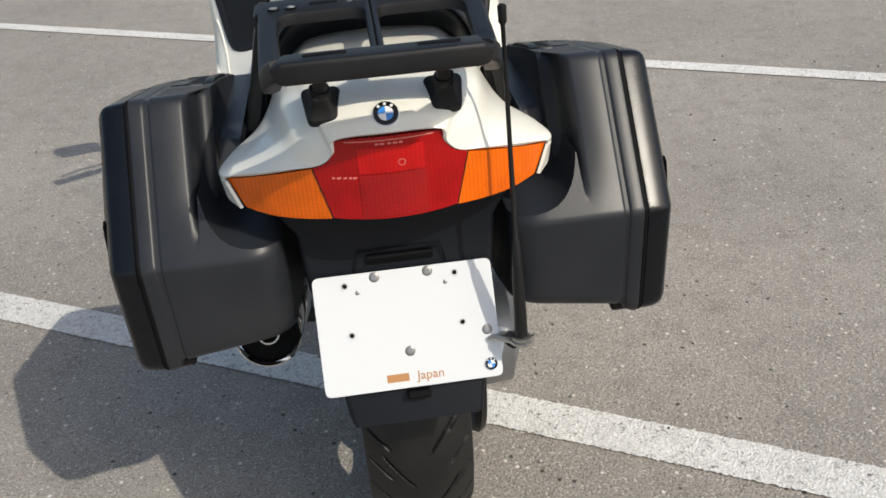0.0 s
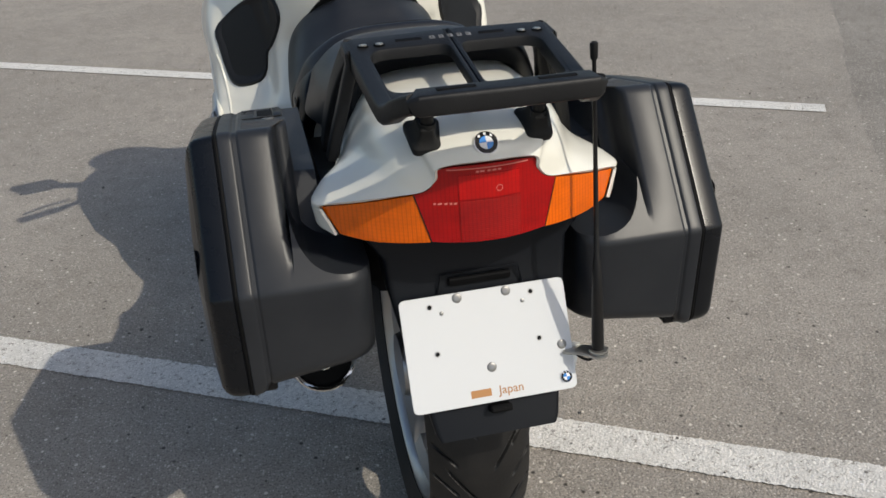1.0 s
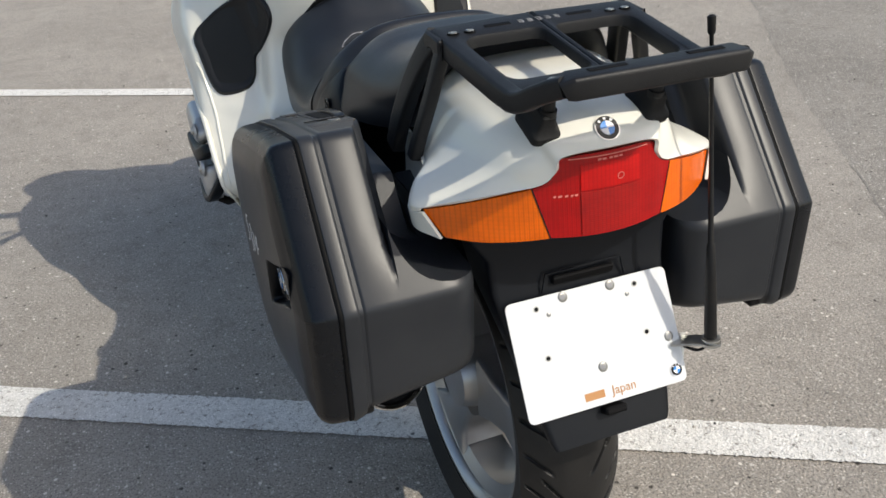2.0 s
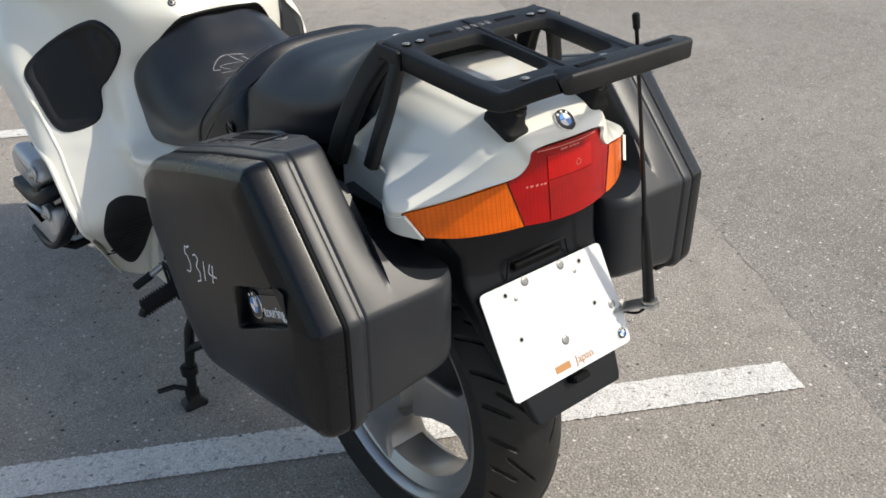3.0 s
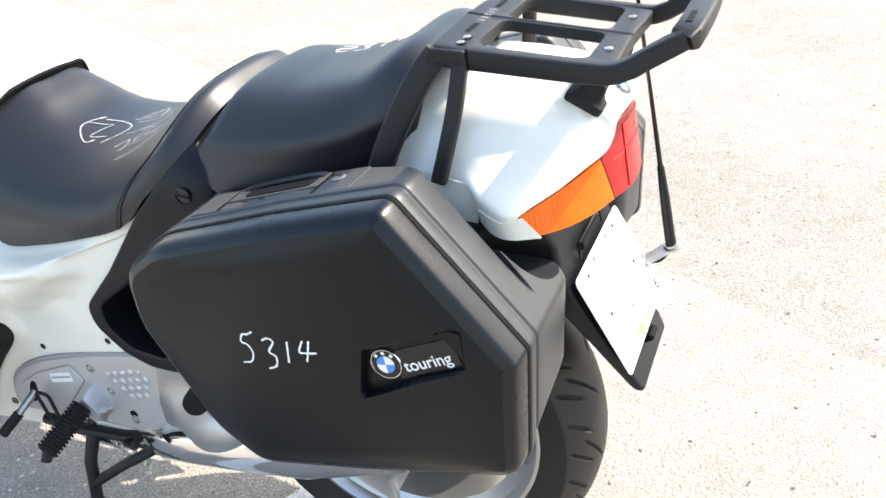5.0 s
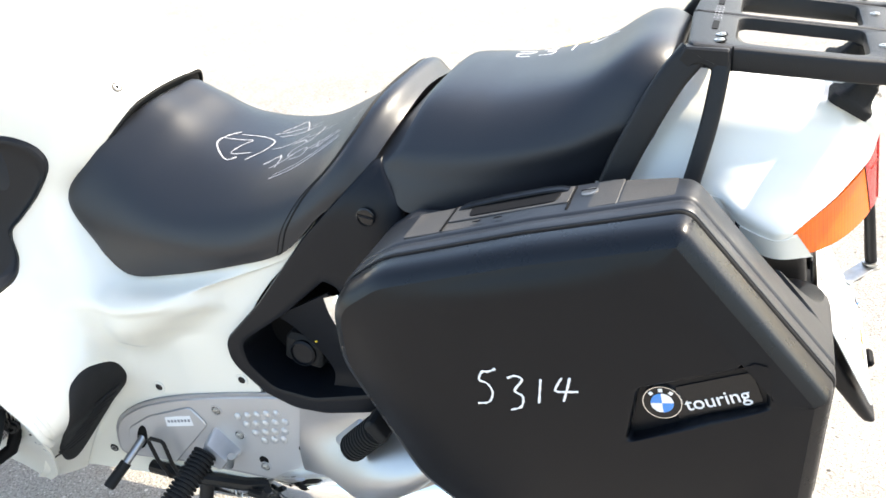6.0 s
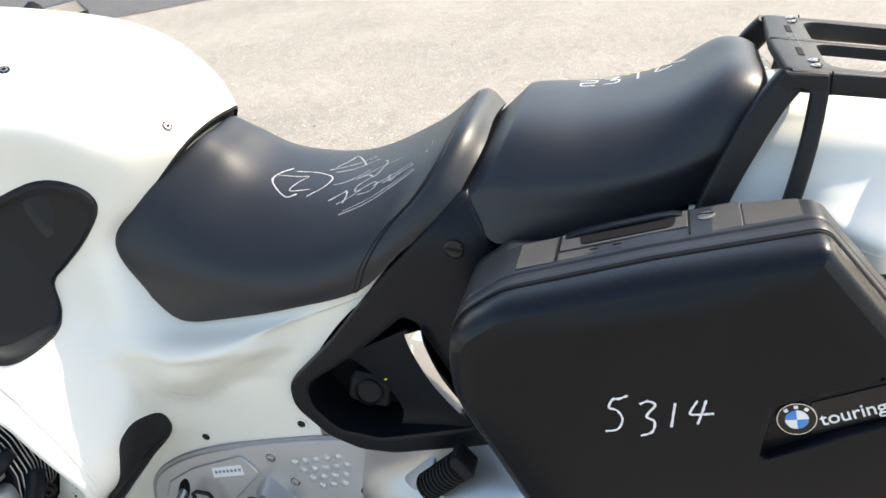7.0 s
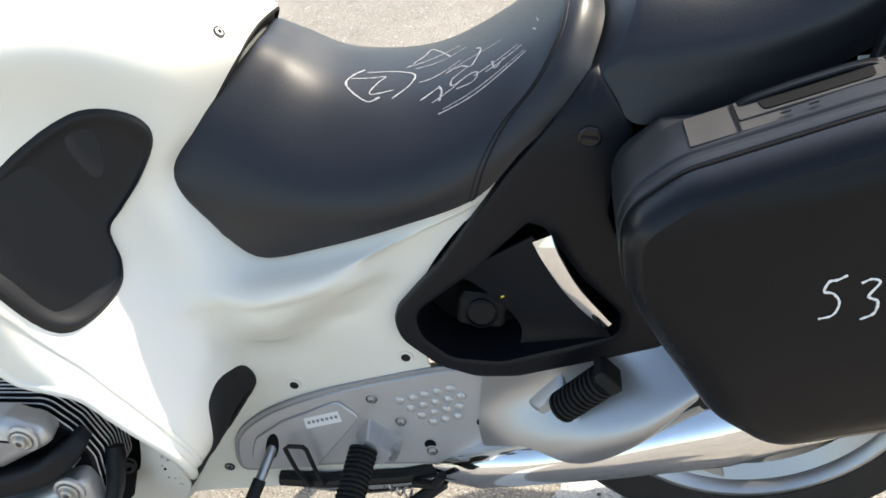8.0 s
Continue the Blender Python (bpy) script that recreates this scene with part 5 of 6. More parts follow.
for k in range(7):
    y = 0.491 - 0.0065 * k
    part("sticker_mark", block((0.0004, 0.004, 0.005), pose(-0.1843, y, 0.3725 + (0.497 - y) * 0.22, 12, 0, 0), 0.0001), INK, foot_plate)
for r, (count, dy, dz) in enumerate(((5, 0.0, 0.0), (5, 0.012, -0.0135), (4, 0.025, -0.027), (3, 0.038, -0.0395))):
    for k in range(count):
        part("boss", revolve([(0.0068, -0.001), (0.0065, 0.0012), (0.0045, 0.0028), (0.0015, 0.0034)], (-0.180, 0.362 - dy - 0.0172 * k, 0.4035 + dz + 0.0042 * k), (-1, 0, 0), 14), SILVER, foot_plate)
for y, z in ((0.399, 0.408), (0.367, 0.367), (0.403, 0.340), (0.333, 0.312)):
    part("recess_ring", revolve([(0.0098, 0), (0.0095, 0.0012), (0.0075, 0.0014), (0.0073, 0.0)], (-0.180, y, z), (-1, 0, 0), 20, closed=True), SILVER, foot_plate)
    part("shadow_gap", revolve([(0.0073, 0.0), (0.0073, 0.0004), (0.001, 0.0004)], (-0.180, y, z), (-1, 0, 0), 18), DARK, foot_plate)
    part("plate_bolt", bolt((-0.1802, y, z), (-1, 0, 0), 0.0045, 0.003), STEEL, foot_plate, "socket-head steel bolt")
part("round_hole", revolve([(0.0065, 0.0), (0.0065, 0.0006), (0.001, 0.0006)], (-0.180, 0.2605, 0.3605), (-1, 0, 0), 18), DARK, foot_plate, "dark round hole")
part("oval_hole", revolve([(0.008, 0.0), (0.008, 0.0005), (0.001, 0.0005)], (-0.180, 0.334, 0.324), (-1, 0, 0), 18), DARK, foot_plate)
for y, z in ((0.501, 0.430), (0.344, 0.469)):
    at, nrm = onto(FAIRING_SKIN, (-1, y, z), (1, 0, 0))
    if at:
        part("washer", revolve([(0.0105, 0.0), (0.0100, 0.001), (0.0062, 0.001), (0.0062, 0.0)], at, nrm, 20, closed=True), PEARL, bike)
        part("cover_bolt", revolve([(0.0062, 0.0), (0.0060, 0.0006), (0.003, 0.0006), (0.002, 0.0002)], at, nrm, 16), BLACKSTEEL, bike, "sunk black bolt in the white cover")
for y, z in ((0.503, 0.880), (0.681, 0.975), (0.633, 0.283)):
    at, nrm = onto(FAIRING_SKIN, (-1, y, z), (1, 0, 0))
    if at:
        part("washer", revolve([(0.0075, 0.0), (0.0072, 0.0012), (0.0050, 0.0012), (0.0048, 0.0)], at, nrm, 20, closed=True), BLACKSTEEL, fairing)
        part("fairing_screw", bolt(at, nrm, 0.0046, 0.0014), STEEL, fairing, "steel fairing screw")
        part("hex_socket", revolve([(0.0029, 0.0), (0.0029, 0.0019), (0.001, 0.0019)], at, nrm, 6), DARK, fairing, "dark hexagon socket")

# gear lever
part("lever_slot", slab([(0.5535 + 0.0095 * math.cos(a) - 0.007 * math.sin(a), 0.331 + 0.024 * math.sin(a)) for a in np.linspace(0, 2 * math.pi, 24, endpoint=False)], 0.0012, lambda y, z, d: (-0.1832 - d, y, z)), DARK, foot_plate, "dark lever slot")
lever = part("gear_lever", tube([(-0.165, 0.549, 0.345), (-0.185, 0.556, 0.325), (-0.222, 0.572, 0.298)], 0.0068, 12), ALLOY, bike, "alloy gear lever with rubber toe piece")
part("toe_rubber", tube([(-0.216, 0.5695, 0.302), (-0.250, 0.584, 0.279), (-0.2515, 0.5845, 0.278)], 0.0092, 14, scale=[1, 1, 0.8]), RUBBER, lever)
part("wire_guard", tube([(-0.192, 0.512, 0.262), (-0.197, 0.523, 0.30), (-0.200, 0.528, 0.343), (-0.200, 0.522, 0.347), (-0.200, 0.503, 0.345), (-0.200, 0.499, 0.340), (-0.198, 0.496, 0.30), (-0.192, 0.492, 0.265)], 0.0032, 8, up=(1, 0, 0)), BLACKSTEEL, bike, "bent black wire guard")


def footrest(base, end, r, ribs, parent, m=16):
    base, end = Vector(base), Vector(end)
    length = (end - base).length
    prof = [(r * 0.5, 0.0)]
    for k in range(ribs):
        a = length * (k + 0.15) / ribs
        b = length * (k + 0.62) / ribs
        prof += [(r * 0.80, a), (r * 1.0, a + 0.0006), (r * 1.0, b), (r * 0.80, b + 0.0006)]
    prof += [(r * 0.85, length), (r * 0.3, length + 0.003)]
    return part("footrest", revolve(prof, base, end - base, m), RUBBER, parent, "black ribbed rubber footrest")


front_rest = footrest((-0.204, 0.418, 0.342), (-0.287, 0.434, 0.308), 0.0195, 14, bike)
part("end_lug", tube([(-0.283, 0.434, 0.308), (-0.292, 0.436, 0.292)], 0.009, 10), BLACKSTEEL, front_rest)
part("hinge_bracket", loft([[(x, y, z) for y, z in rounded([(0.431 - d, 0.344), (0.409, 0.372 - d), (0.373 + d, 0.334), (0.398, 0.306 + d)], 0.005, 3)] for x, d in ((-0.178, -0.004), (-0.192, 0.001), (-0.208, 0.008))]), BRIGHT, foot_plate, "cast alloy footrest bracket")
part("hinge_pin", tube([(-0.198, 0.385, 0.318), (-0.205, 0.372, 0.345)], 0.006, 10), STEEL, foot_plate)
rear_rest = footrest((-0.218, 0.153, 0.416), (-0.236, 0.100, 0.474), 0.0205, 10, bike)
part("end_cap", block((0.036, 0.018, 0.036), Matrix.Translation((-0.237, 0.096, 0.480)) @ pose(0, 0, 0, -38, 0, 0), 0.005), RUBBER, rear_rest)
part("rear_bracket", loft([[(x, y, z) for y, z in rounded([(0.200 - d, 0.402), (0.150, 0.446 - d), (0.132 + d, 0.40), (0.165, 0.360 + d)], 0.006, 3)] for x, d in ((-0.178, -0.003), (-0.196, 0.006), (-0.204, 0.016))]), SILVER, foot_plate, "silver rear footrest bracket")
part("bracket_bolt", bolt((-0.204, 0.166, 0.414), (-1, 0, 0), 0.005, 0.004), STEEL, foot_plate)

# silver heat shield and chrome silencer
SHIELD = [
    [(0.250, -0.1785, 0.440), (0.19, -0.1788, 0.455), (0.10, -0.180, 0.470), (0.035, -0.183, 0.478), (-0.004, -0.194, 0.474)],
    [(0.258, -0.1788, 0.395), (0.20, -0.182, 0.408), (0.12, -0.195, 0.430), (0.05, -0.207, 0.447), (-0.007, -0.216, 0.462)],
    [(0.262, -0.1800, 0.350), (0.205, -0.209, 0.352), (0.13, -0.234, 0.378), (0.06, -0.242, 0.405), (-0.008, -0.236, 0.452)],
    [(0.255, -0.1820, 0.305), (0.20, -0.215, 0.305), (0.13, -0.235, 0.340), (0.06, -0.241, 0.383), (0.0, -0.237, 0.440)],
    [(0.232, -0.184, 0.272), (0.185, -0.204, 0.293), (0.12, -0.222, 0.335), (0.055, -0.230, 0.380), (0.002, -0.226, 0.435)],
]
part("heat_shield", shell(surface(SHIELD, 26, 22), 0.004), ALLOY, bike, "smooth silver heat shield")
muffler_line = [(-0.150, 0.34, 0.262), (-0.180, 0.27, 0.285), (-0.200, 0.20, 0.316), (-0.204, 0.09, 0.336), (-0.207, -0.03, 0.375), (-0.209, -0.19, 0.429), (-0.209, -0.200, 0.4325), (-0.209, -0.203, 0.4335)]
muffler = part("silencer", tube(muffler_line, 0.055, 36, scale=[0.45, 0.60, 0.66, 0.74, 1.0, 0.96, 0.93, 0.86]), CHROME, bike, "chrome exhaust silencer")
part("outlet", revolve([(0.0470, -0.002), (0.0475, 0.006), (0.0455, 0.0075), (0.0440, 0.0065), (0.0435, 0.003)], (-0.209, -0.2110, 0.4360), (0, -0.95, 0.32), 36), DARK, muffler, "dark exhaust outlet")
part("end_ring", revolve([(0.0500, -0.006), (0.0525, 0.002), (0.0522, 0.012), (0.0495, 0.0140), (0.0455, 0.0090)], (-0.209, -0.2110, 0.4360), (0, -0.95, 0.32), 36, closed=True), CHROME, muffler, "chrome ring round the outlet")
part("tail_pipe", revolve([(0.017, 0.003), (0.017, 0.010), (0.0145, 0.010), (0.0145, 0.0035)], (-0.209, -0.2110, 0.4360), (0, -0.95, 0.32), 24, closed=True), STEEL, muffler, "steel tail pipe")
part("header_pipe", tube(spline([(-0.13, 0.56, 0.235), (-0.145, 0.46, 0.232), (-0.150, 0.38, 0.245), (-0.158, 0.32, 0.268)], 20), 0.026, 18), CHROME, bike, "chrome exhaust pipe")
part("collector", block((0.20, 0.30, 0.07), pose(-0.02, 0.42, 0.235), 0.03), STEEL, bike, "steel exhaust collector")

# stand
stand = part("stand", tube([(-0.150, 0.455, 0.295), (-0.195, 0.462, 0.20), (-0.207, 0.470, 0.10), (-0.211, 0.474, 0.030)], 0.0115, 12, scale=[1.1, 1.0, 0.95, 0.95]), BLACKSTEEL, bike, "black steel stand on the asphalt")
part("stand_foot", loft([[Vector((-0.211 + u, 0.476 + v, h)) for u, v in rounded([(-0.028 * s, -0.020 * s), (0.028 * s, -0.020 * s), (0.024 * s, 0.026 * s), (-0.024 * s, 0.026 * s)], 0.008)] for s, h in ((1.0, 0.0), (1.0, 0.008), (0.6, 0.02), (0.55, 0.045))]), BLACKSTEEL, stand, "black stand foot")
part("tang", tube([(-0.211, 0.480, 0.040), (-0.240, 0.500, 0.050), (-0.275, 0.512, 0.046)], 0.006, 8), BLACKSTEEL, stand)
part("clamp", revolve([(0.012, 0), (0.019, 0.003), (0.019, 0.022), (0.012, 0.025)], (-0.209, 0.472, 0.085), (0, 0, 1), 14), BLACKSTEEL, stand)
part("brace", tube([(-0.203, 0.468, 0.150), (-0.185, 0.40, 0.195), (-0.165, 0.33, 0.235)], 0.010, 10), BLACKSTEEL, stand)
part("stand_tube", tube([(-0.165, 0.335, 0.240), (0.165, 0.335, 0.240)], 0.014, 10, up=(0, 1, 0)), BLACKSTEEL, stand)
part("stand_leg", tube([(0.150, 0.455, 0.295), (0.195, 0.462, 0.20), (0.211, 0.474, 0.004)], 0.014, 12), BLACKSTEEL, stand)
part("spring", tube([(-0.17 + 0.007 * math.cos(a), 0.44 - a * 0.0016, 0.262 - a * 0.0012 + 0.007 * math.sin(a)) for a in np.linspace(0, 60, 180)], 0.0016, 5), STEEL, stand)
part("under_bar", tube([(-0.175, 0.56, 0.262), (-0.178, 0.49, 0.258), (-0.176, 0.38, 0.262), (-0.172, 0.33, 0.270)], 0.011, 10), BLACKSTEEL, bike, "black bar below the footrest plate")
part("pedal_hook", tube([(-0.19, 0.365, 0.262), (-0.20, 0.335, 0.268), (-0.205, 0.320, 0.290)], 0.0065, 8), BLACKSTEEL, bike)

# ---- flat-twin cylinders ----
def cylinder(side):
    fin = rounded([(0.702, 0.408), (0.694, 0.462), (0.708, 0.510), (0.735, 0.546), (0.90, 0.556), (0.93, 0.53), (0.93, 0.38), (0.88, 0.345), (0.74, 0.362)], 0.03, 5)
    core = part("cylinder", loft([[(side * x, y, z) for y, z in inset(fin, d)] for x, d in ((0.13, 0.015), (0.325, 0.015))]), DARK, bike, "dark finned engine cylinder")
    for k in range(11):
        x = 0.256 + 0.0066 * k
        lean = 0.0025 * max(0, k - 7)
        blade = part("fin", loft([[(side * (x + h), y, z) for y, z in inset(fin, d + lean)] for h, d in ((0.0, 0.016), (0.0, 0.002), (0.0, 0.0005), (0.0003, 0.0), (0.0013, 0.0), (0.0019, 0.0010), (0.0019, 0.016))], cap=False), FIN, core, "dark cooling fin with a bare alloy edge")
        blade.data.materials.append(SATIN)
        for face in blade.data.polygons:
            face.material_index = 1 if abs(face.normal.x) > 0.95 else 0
    for (y, z), (y2, z2) in (((0.727, 0.505), (0.755, 0.512)), ((0.711, 0.474), (0.728, 0.462))):
        part("fin_web", sweep([(side * 0.300, y, z), (side * 0.338, y2, z2)], bar(0.005, 0.012, 0.002), (0, 0, 1)), ALLOY, core)
    up = rounded([(0.722, 0.512), (0.727, 0.534), (0.765, 0.553), (0.880, 0.560), (0.915, 0.54), (0.915, 0.480), (0.80, 0.475)], 0.018, 5)
    low = rounded([(0.708, 0.462), (0.79, 0.418), (0.905, 0.425), (0.905, 0.39), (0.86, 0.352), (0.74, 0.352), (0.704, 0.395)], 0.022, 5)
    for loop in (up, low):
        part("valve_cover", loft([[(side * x, y, z) for y, z in inset(loop, d)] for x, d in ((0.325, 0.002), (0.345, 0.0), (0.352, 0.002), (0.358, 0.008), (0.362, 0.018))]), SILVER, core, "silver valve cover")
    part("cover_band", sweep(spline([(side * x, y, z) for x, y, z in ((0.318, 0.702, 0.500), (0.338, 0.718, 0.488), (0.350, 0.755, 0.468), (0.352, 0.83, 0.452), (0.352, 0.93, 0.452))], 24), bar(0.030, 0.034, 0.008), (side, 0, 0), scale=[min(1, 0.55 + 0.07 * k) for k in range(24)]), SATIN, core, "black plastic guard band")
    part("cover_guard", sweep(spline([(side * x, y, z) for x, y, z in ((0.300, 0.690, 0.455), (0.332, 0.694, 0.405), (0.350, 0.725, 0.366), (0.354, 0.80, 0.346), (0.350, 0.90, 0.345))], 24), bar(0.016, 0.026, 0.006), (side, 0, 0)), SATIN, core, "black plastic guard below the cover")
    for y, z in ((0.748, 0.528), (0.724, 0.444)):
        part("bolt_seat", revolve([(0.019, -0.002), (0.0185, 0.002), (0.015, 0.0035), (0.0135, 0.001)], (side * 0.360, y, z), (side, 0, 0), 28), SILVER, core)
        part("bolt_washer", revolve([(0.0128, 0.0), (0.0125, 0.004), (0.0105, 0.005), (0.009, 0.004)], (side * 0.361, y, z), (side, 0, 0), 28), STEEL, core)
        part("cover_bolt", bolt((side * 0.363, y, z), (side, 0, 0), 0.0075, 0.006), STEEL, core, "steel cover bolt")
    part("exhaust_stub", tube([(side * 0.338, 0.800, 0.338), (side * 0.315, 0.740, 0.345), (side * 0.288, 0.712, 0.362), (side * 0.270, 0.704, 0.395)], 0.010, 12), DARK, core)
    for y, x, z in ((0.703, 0.292, 0.417), (0.697, 0.284, 0.405)):
        part("dark_bolt", bolt((side * x, y, z), (side, -0.6, 0.3), 0.008, 0.008), BLACKSTEEL, core)
    part("inner_shroud", block((0.06, 0.24, 0.36), pose(side * 0.160, 0.82, 0.44), 0.02), DARK, core, "dark shroud behind the cylinder")


for side in (-1, 1):
    cylinder(side)
    part("wing_lip", tube(spline([(side * x, y, z) for y, x, z in ((0.86, 0.345, 0.700), (0.80, 0.343, 0.655), (0.755, 0.342, 0.617), (0.733, 0.341, 0.594), (0.70, 0.340, 0.580), (0.67, 0.339, 0.566), (0.646, 0.338, 0.535), (0.620, 0.337, 0.503), (0.595, 0.334, 0.470), (0.586, 0.328, 0.44), (0.596, 0.312, 0.415))], 48), 0.006, 12), PEARL, fairing, "rolled white fairing edge")
    part("inner_fairing", shell(surface([[(0.618, side * 0.322, 0.482), (0.642, side * 0.303, 0.482), (0.660, side * 0.285, 0.474)],
                                         [(0.602, side * 0.324, 0.436), (0.640, side * 0.306, 0.430), (0.674, side * 0.287, 0.418)],
                                         [(0.606, side * 0.311, 0.398), (0.660, side * 0.291, 0.388), (0.702, side * 0.272, 0.380)],
                                         [(0.632, side * 0.288, 0.352), (0.700, side * 0.268, 0.346), (0.77, side * 0.25, 0.345)],
                                         [(0.666, side * 0.264, 0.300), (0.745, side * 0.242, 0.296), (0.84, side * 0.22, 0.300)],
                                         [(0.72, side * 0.238, 0.252), (0.80, side * 0.215, 0.25), (0.90, side * 0.20, 0.26)]], 18, 30), 0.003), PEARL, fairing, "scuffed white inner fairing")
    rng = random.Random(11)
    for k in range(9):
        y, z = rng.uniform(0.612, 0.650), rng.uniform(0.392, 0.450)
        place, nrm = onto(tree(bpy.data.objects["inner_fairing"]), (-1, y, z), (1, 0, 0))
        if place:
            w = rng.uniform(0.0015, 0.006)
            m = Matrix.Translation((-side * place.x, place.y, place.z)) @ pose(0, 0, 0, rng.uniform(-40, 40), 0, side * -25)
            part("scuff", block((0.0010, w, w * rng.uniform(0.3, 0.8)), m, 0.0002), CASTING if k else DARK, fairing, "grey scuff in the paint")

# raised crease where the wing's face turns towards the cylinder
crease = [FAIRING_SKIN.find_nearest(Vector(q))[:2] for q in spline([(-0.336, 0.775, 0.725), (-0.326, 0.728, 0.677), (-0.320, 0.710, 0.642), (-0.314, 0.671, 0.589), (-0.316, 0.647, 0.558), (-0.317, 0.623, 0.526), (-0.319, 0.599, 0.493), (-0.320, 0.581, 0.461), (-0.316, 0.577, 0.436)], 48)]
for side in (-1, 1):
    line = [p - (n if n.x < 0 else -n) * 0.0018 for p, n in crease]
    part("crease_bead", tube([(-side * p.x, p.y, p.z) for p in line], 0.0042, 10), PEARL, fairing, "raised crease along the wing")

# ---- front end, mostly out of view ----
part("screen", shell(surface([[(1.13, 0.0, 1.02), (1.16, 0.0, 1.10), (1.15, 0.0, 1.19)],
                              [(1.11, -0.10, 1.02), (1.14, -0.10, 1.10), (1.13, -0.09, 1.18)],
                              [(1.05, -0.19, 1.00), (1.08, -0.19, 1.08), (1.09, -0.16, 1.14)]], 12, 10, mirror=True), 0.004), GLASS, bike, "low wind screen")
for side in (-1, 1):
    turn, drop = (0.0, 0.0) if side < 0 else (0.24, 0.07)  # the bars are turned to the left
    handle = part("handlebar", tube(spline([(side * 0.06, 0.82 + turn * 0.2, 0.985), (side * 0.20, 0.85 + turn * 0.5, 0.985 - drop), (side * 0.32, 0.81 + turn * 0.8, 0.96 - drop), (side * 0.455, 0.755 + turn, 0.945 - drop)], 16), 0.013, 10), BLACKSTEEL, bike, "black handlebar")
    part("grip", tube([(side * 0.33, 0.805 + turn * 0.8, 0.958 - drop), (side * 0.455, 0.755 + turn, 0.945 - drop)], 0.018, 12), RUBBER, handle)
    part("lever", tube([(side * 0.30, 0.87 + turn, 0.965 - drop), (side * 0.40, 0.84 + turn, 0.95 - drop), (side * 0.46, 0.81 + turn, 0.935 - drop)], 0.006, 8), ALLOY, handle)
    part("mirror", block((0.15, 0.05, 0.10), pose(side * 0.43, 1.02, 0.97 - drop, 0, 0, side * -15), 0.02), SATIN, fairing, "black mirror housing")
    part("mirror_arm", tube([(side * 0.30, 1.04, 0.90), (side * 0.40, 1.03, 0.95)], 0.02, 10), SATIN, fairing)

# black gasket between tank cover and seat
edge = [fairing_grid[k, SEAT_EDGE - 1] for k in range(len(fairing_grid)) if fairing_grid[k, SEAT_EDGE][2] > 0.74]
part("gasket", tube([Vector(p) + Vector((0, 0.001, -0.005)) for p in edge], 0.0022, 8, scale=[min(1, 0.15 + 0.09 * min(k, len(edge) - 1 - k)) for k in range(len(edge))]), RUBBER, fairing, "black rubber gasket behind the tank cover")

# distant ground shadow laid on as a darker bluish sheet beyond the parking area
sheet("road", [(3.6, 5.25), (9.0, 0.85), (60.0, 20.0), (30.0, 60.0)], 0.004, SHADED_ASPHALT, "asphalt beyond the parking area with a bluish shadow put into its colour", "road")

# a second, coarser strip of asphalt with an open joint along its edge
JOINT, JOINT_WAY = Vector((1.231, 0.0)), Vector((0.503, 0.864))
JOINT_OUT = Vector((0.864, -0.503))
jag = random.Random(21)
edge_line = [JOINT + JOINT_WAY * (-9 + 0.06 * k) + JOINT_OUT * (0.02 * math.sin(k * 0.13) + jag.uniform(-0.006, 0.006)) for k in range(420)]
sheet("pavement", [tuple(q) for q in edge_line] + [tuple(edge_line[-1] + JOINT_OUT * 60), tuple(edge_line[0] + JOINT_OUT * 60)], 0.0006, PATCH, "coarser grey asphalt strip beyond an open joint", "pavement")
joint = bmesh.new()
wide, p_count = 0.0, 0
for a, b in zip(edge_line[60:330], edge_line[61:331]):
    for k in range(4):
        p_count += 1
        wide = min(0.0065, max(-0.004, wide + jag.uniform(-0.004, 0.004)))
        if wide > 0.0015 and math.sin(p_count * 0.037) + math.sin(p_count * 0.11) > 0.3:
            p, q = a.lerp(b, k / 4), a.lerp(b, (k + 1) / 4)
            w = wide * jag.uniform(0.6, 1.2)
            joint.faces.new([joint.verts.new((v.x, v.y, 0.0012)) for v in (p - JOINT_OUT * w, p + JOINT_OUT * w * 0.6, q + JOINT_OUT * w * 0.5, q - JOINT_OUT * w * 0.9)])
part("open_joint", joint, CRACK, ground, "dark ragged joint in the asphalt", smooth=0)

# loose grit and small stones lying on the asphalt round the motorcycle
GRIT = shader("pale_grit", (0.46, 0.42, 0.37), 0.9, stain=0.7, stain_scale=60, stain_color=(0.30, 0.27, 0.24))
DARKGRIT = shader("dark_grit", (0.085, 0.078, 0.07), 0.9, stain=0.7, stain_scale=60, stain_color=(0.14, 0.13, 0.115))
for material, seed, count, label in ((GRIT, 5, 900, "pale loose grit on the asphalt"), (DARKGRIT, 9, 420, "dark loose grit on the asphalt")):
    rng = random.Random(seed)
    grit = bmesh.new()
    for k in range(count):
        x, y, r = rng.uniform(-1.6, 2.6), rng.uniform(-0.9, 3.6), 0.0011 + 0.0042 * rng.random() ** 5
        ring = [grit.verts.new((x + r * rng.uniform(0.7, 1.3) * math.cos(a), y + r * rng.uniform(0.7, 1.3) * math.sin(a), 0.0042 + r * rng.uniform(0.2, 0.5))) for a in np.arange(5) * 1.2566]
        crown, foot = grit.verts.new((x, y, 0.0042 + r * 1.1)), grit.verts.new((x, y, 0.001))
        for a, b in zip(ring, ring[1:] + ring[:1]):
            grit.faces.new((a, b, crown))
            grit.faces.new((b, a, foot))
    tagged(part("grit", grit, material, None, label, smooth=0), label, "grit", kind="stuff")

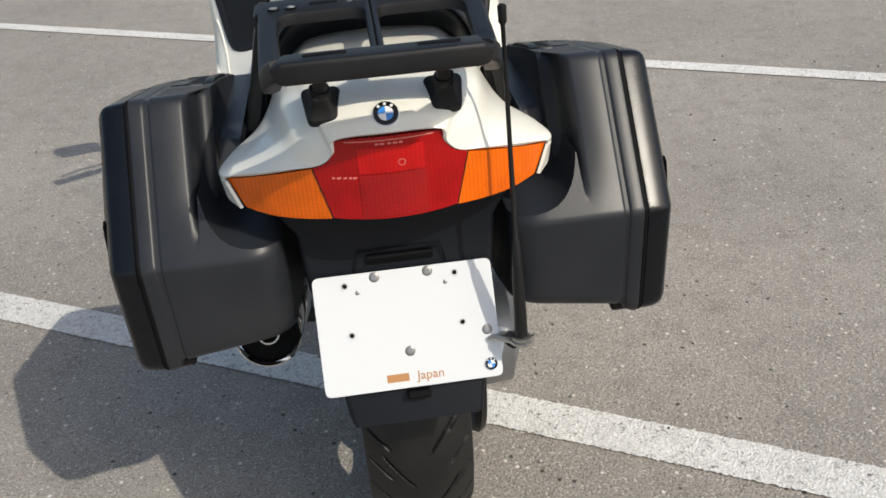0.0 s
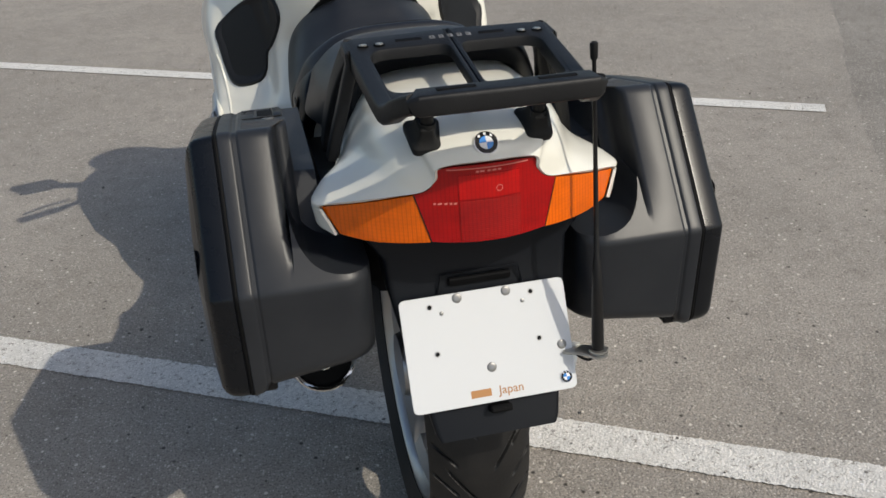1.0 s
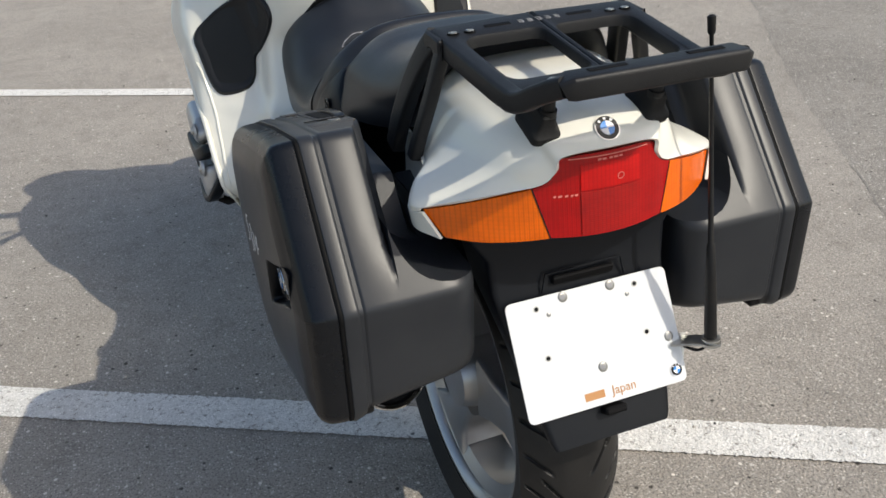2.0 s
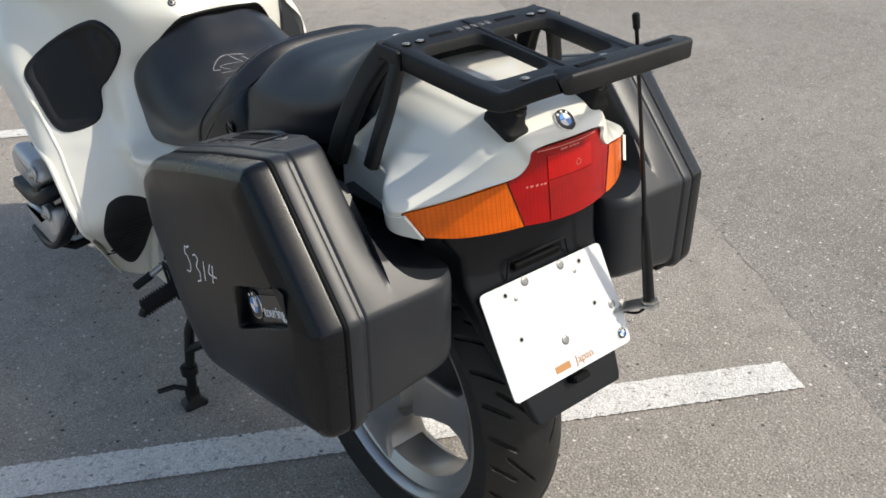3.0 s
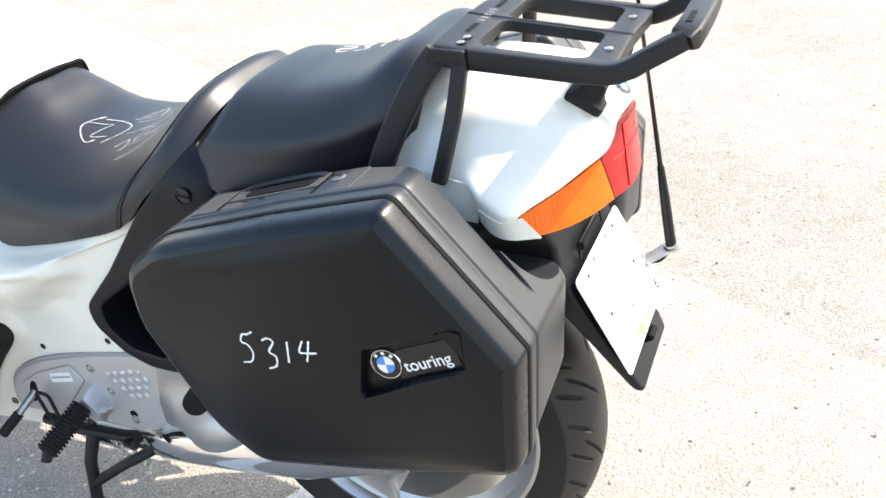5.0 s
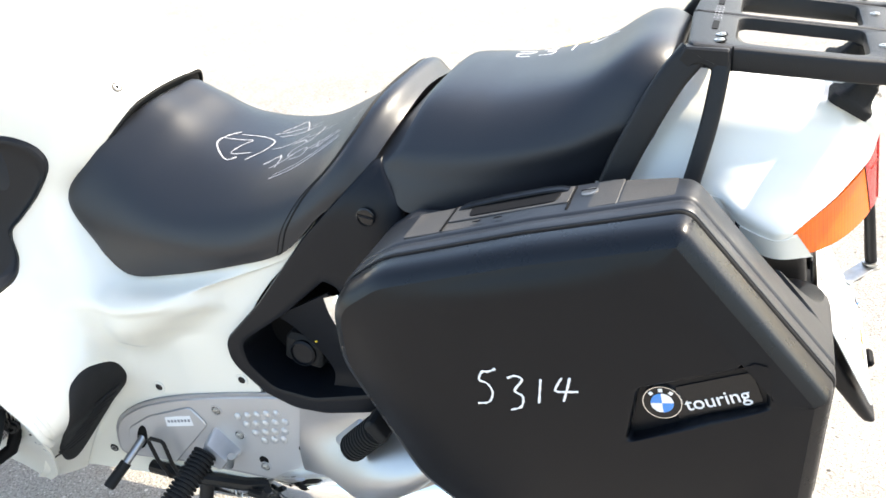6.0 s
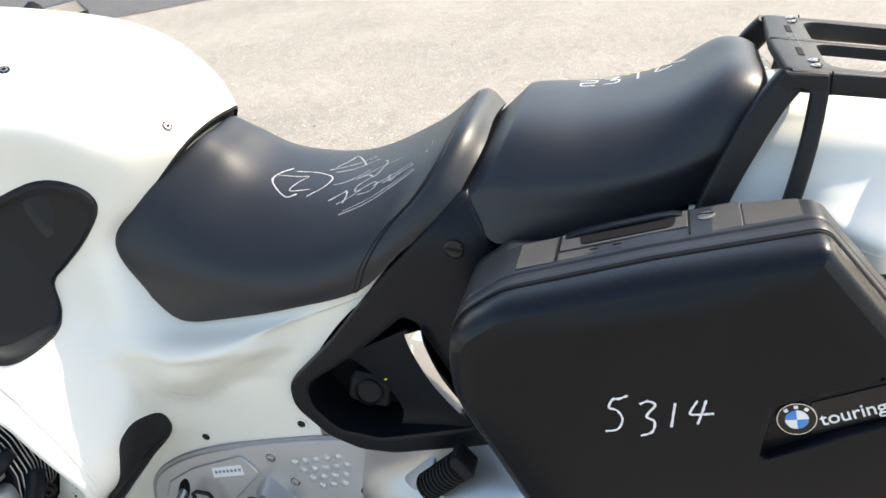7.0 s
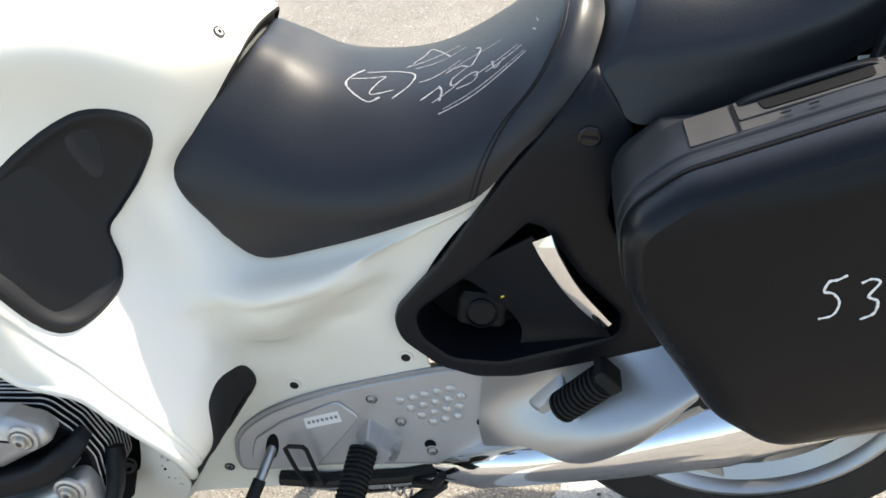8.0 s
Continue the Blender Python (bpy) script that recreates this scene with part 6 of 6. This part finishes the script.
# ---- chalk writing on the seats, seams ----
def on_seat(skin):
    return lambda x, y: onto(skin, (x, y, 2.0), (0, 0, -1))


rider_top, pillion_top = on_seat(SEAT_SKIN), on_seat(PILLION_SKIN)
for line, r in (([(-0.020, 0.362), (-0.040, 0.374), (-0.060, 0.378), (-0.078, 0.366), (-0.091, 0.348), (-0.084, 0.335)], 0.0022),
                ([(-0.046, 0.374), (-0.042, 0.350), (-0.038, 0.334), (-0.056, 0.342), (-0.078, 0.347), (-0.071, 0.320)], 0.0016),
                ([(-0.027, 0.358), (-0.024, 0.325), (-0.038, 0.299), (-0.063, 0.301), (-0.088, 0.320)], 0.0018),
                ([(-0.014, 0.311), (0.000, 0.280), (0.012, 0.246)], 0.0017), ([(-0.022, 0.299), (-0.018, 0.27), (-0.008, 0.237)], 0.0017),
                ([(-0.004, 0.304), (0.020, 0.292), (0.040, 0.286), (0.010, 0.268), (-0.016, 0.256)], 0.0019),
                ([(-0.062, 0.290), (-0.058, 0.270), (-0.041, 0.241)], 0.0017), ([(-0.060, 0.258), (-0.058, 0.240), (-0.071, 0.226), (-0.042, 0.216), (-0.030, 0.222)], 0.0019),
                ([(-0.056, 0.256), (-0.050, 0.225), (-0.049, 0.190)], 0.0014),
                ([(-0.099, 0.285), (-0.085, 0.263)], 0.0019), ([(-0.084, 0.264), (-0.095, 0.260), (-0.110, 0.262)], 0.0021), ([(-0.109, 0.271), (-0.100, 0.25), (-0.092, 0.237)], 0.0016),
                ([(-0.070, 0.232), (-0.080, 0.248), (-0.094, 0.247), (-0.088, 0.226), (-0.094, 0.217), (-0.105, 0.222), (-0.103, 0.242)], 0.0017),
                ([(-0.096, 0.221), (-0.092, 0.195), (-0.086, 0.170)], 0.0016), ([(-0.101, 0.207), (-0.098, 0.187), (-0.092, 0.166)], 0.0016), ([(-0.088, 0.200), (-0.104, 0.196), (-0.095, 0.186)], 0.0018),
                ([(-0.128, 0.262), (-0.124, 0.214), (-0.108, 0.160)], 0.0017), ([(-0.124, 0.257), (-0.118, 0.212), (-0.104, 0.163)], 0.0013),
                ([(-0.075, 0.152), (-0.082, 0.149)], 0.0016), ([(-0.055, 0.148), (-0.068, 0.146)], 0.0013)):
    stroke(line, rider_top, r * 0.6, 0.2, name="chalk_stroke", parent=seat)
for k, glyph in enumerate(([(1, 0), (1, 1), (0.55, 1), (0.5, 0.2), (0, 0.2), (0, 1)], [(1, 0), (1, 0.9), (0.55, 0.4), (0.45, 0.9), (0, 0.8), (0, 0)], [(1, 0.5), (0, 0.5)], [(1, 0.2), (0.4, 0.0), (0.4, 1.0)])):
    line = [(0.048 + 0.032 * u, -0.030 - 0.033 * k - 0.021 * v) for u, v in glyph]
    stroke(line, pillion_top, 0.0012, 0.2, name="marker_stroke", material=WHITEMARK, parent=pillion)
stroke([(0.055, -0.165), (0.088, -0.142)], pillion_top, 0.0012, 0.2, name="marker_stroke", material=WHITEMARK, parent=pillion)
for k in range(5):
    stroke([(0.094, -0.088 - 0.013 * k), (0.087, -0.092 - 0.013 * k), (0.093, -0.096 - 0.013 * k)], pillion_top, 0.0011, 0.2, name="marker_stroke", material=YELLOW, parent=pillion)

# stitched seam in front of the raised rear band of the rider seat
half = spline([(-0.187, 0.229, 0.690), (-0.187, 0.210, 0.738), (-0.171, 0.182, 0.780), (-0.155, 0.143, 0.820), (-0.121, 0.117, 0.854), (-0.06, 0.106, 0.872), (0, 0.104, 0.879)], 40)
for offset, r in ((0.0, 0.0013), (0.006, 0.0007)):
    line = []
    for x, y, z in np.concatenate([half, half[-2::-1] * np.array((-1, 1, 1))]):
        p, n, _, _ = SEAT_SKIN.find_nearest(Vector((x, y + offset, z)))
        line.append(p + (n if n.z > 0 or n.x * p.x > 0 else -n) * 0.0002)
    part("seam", tube(line, r, 6, up=(0, 1, 0)), RUBBER, seat, "stitched seam")
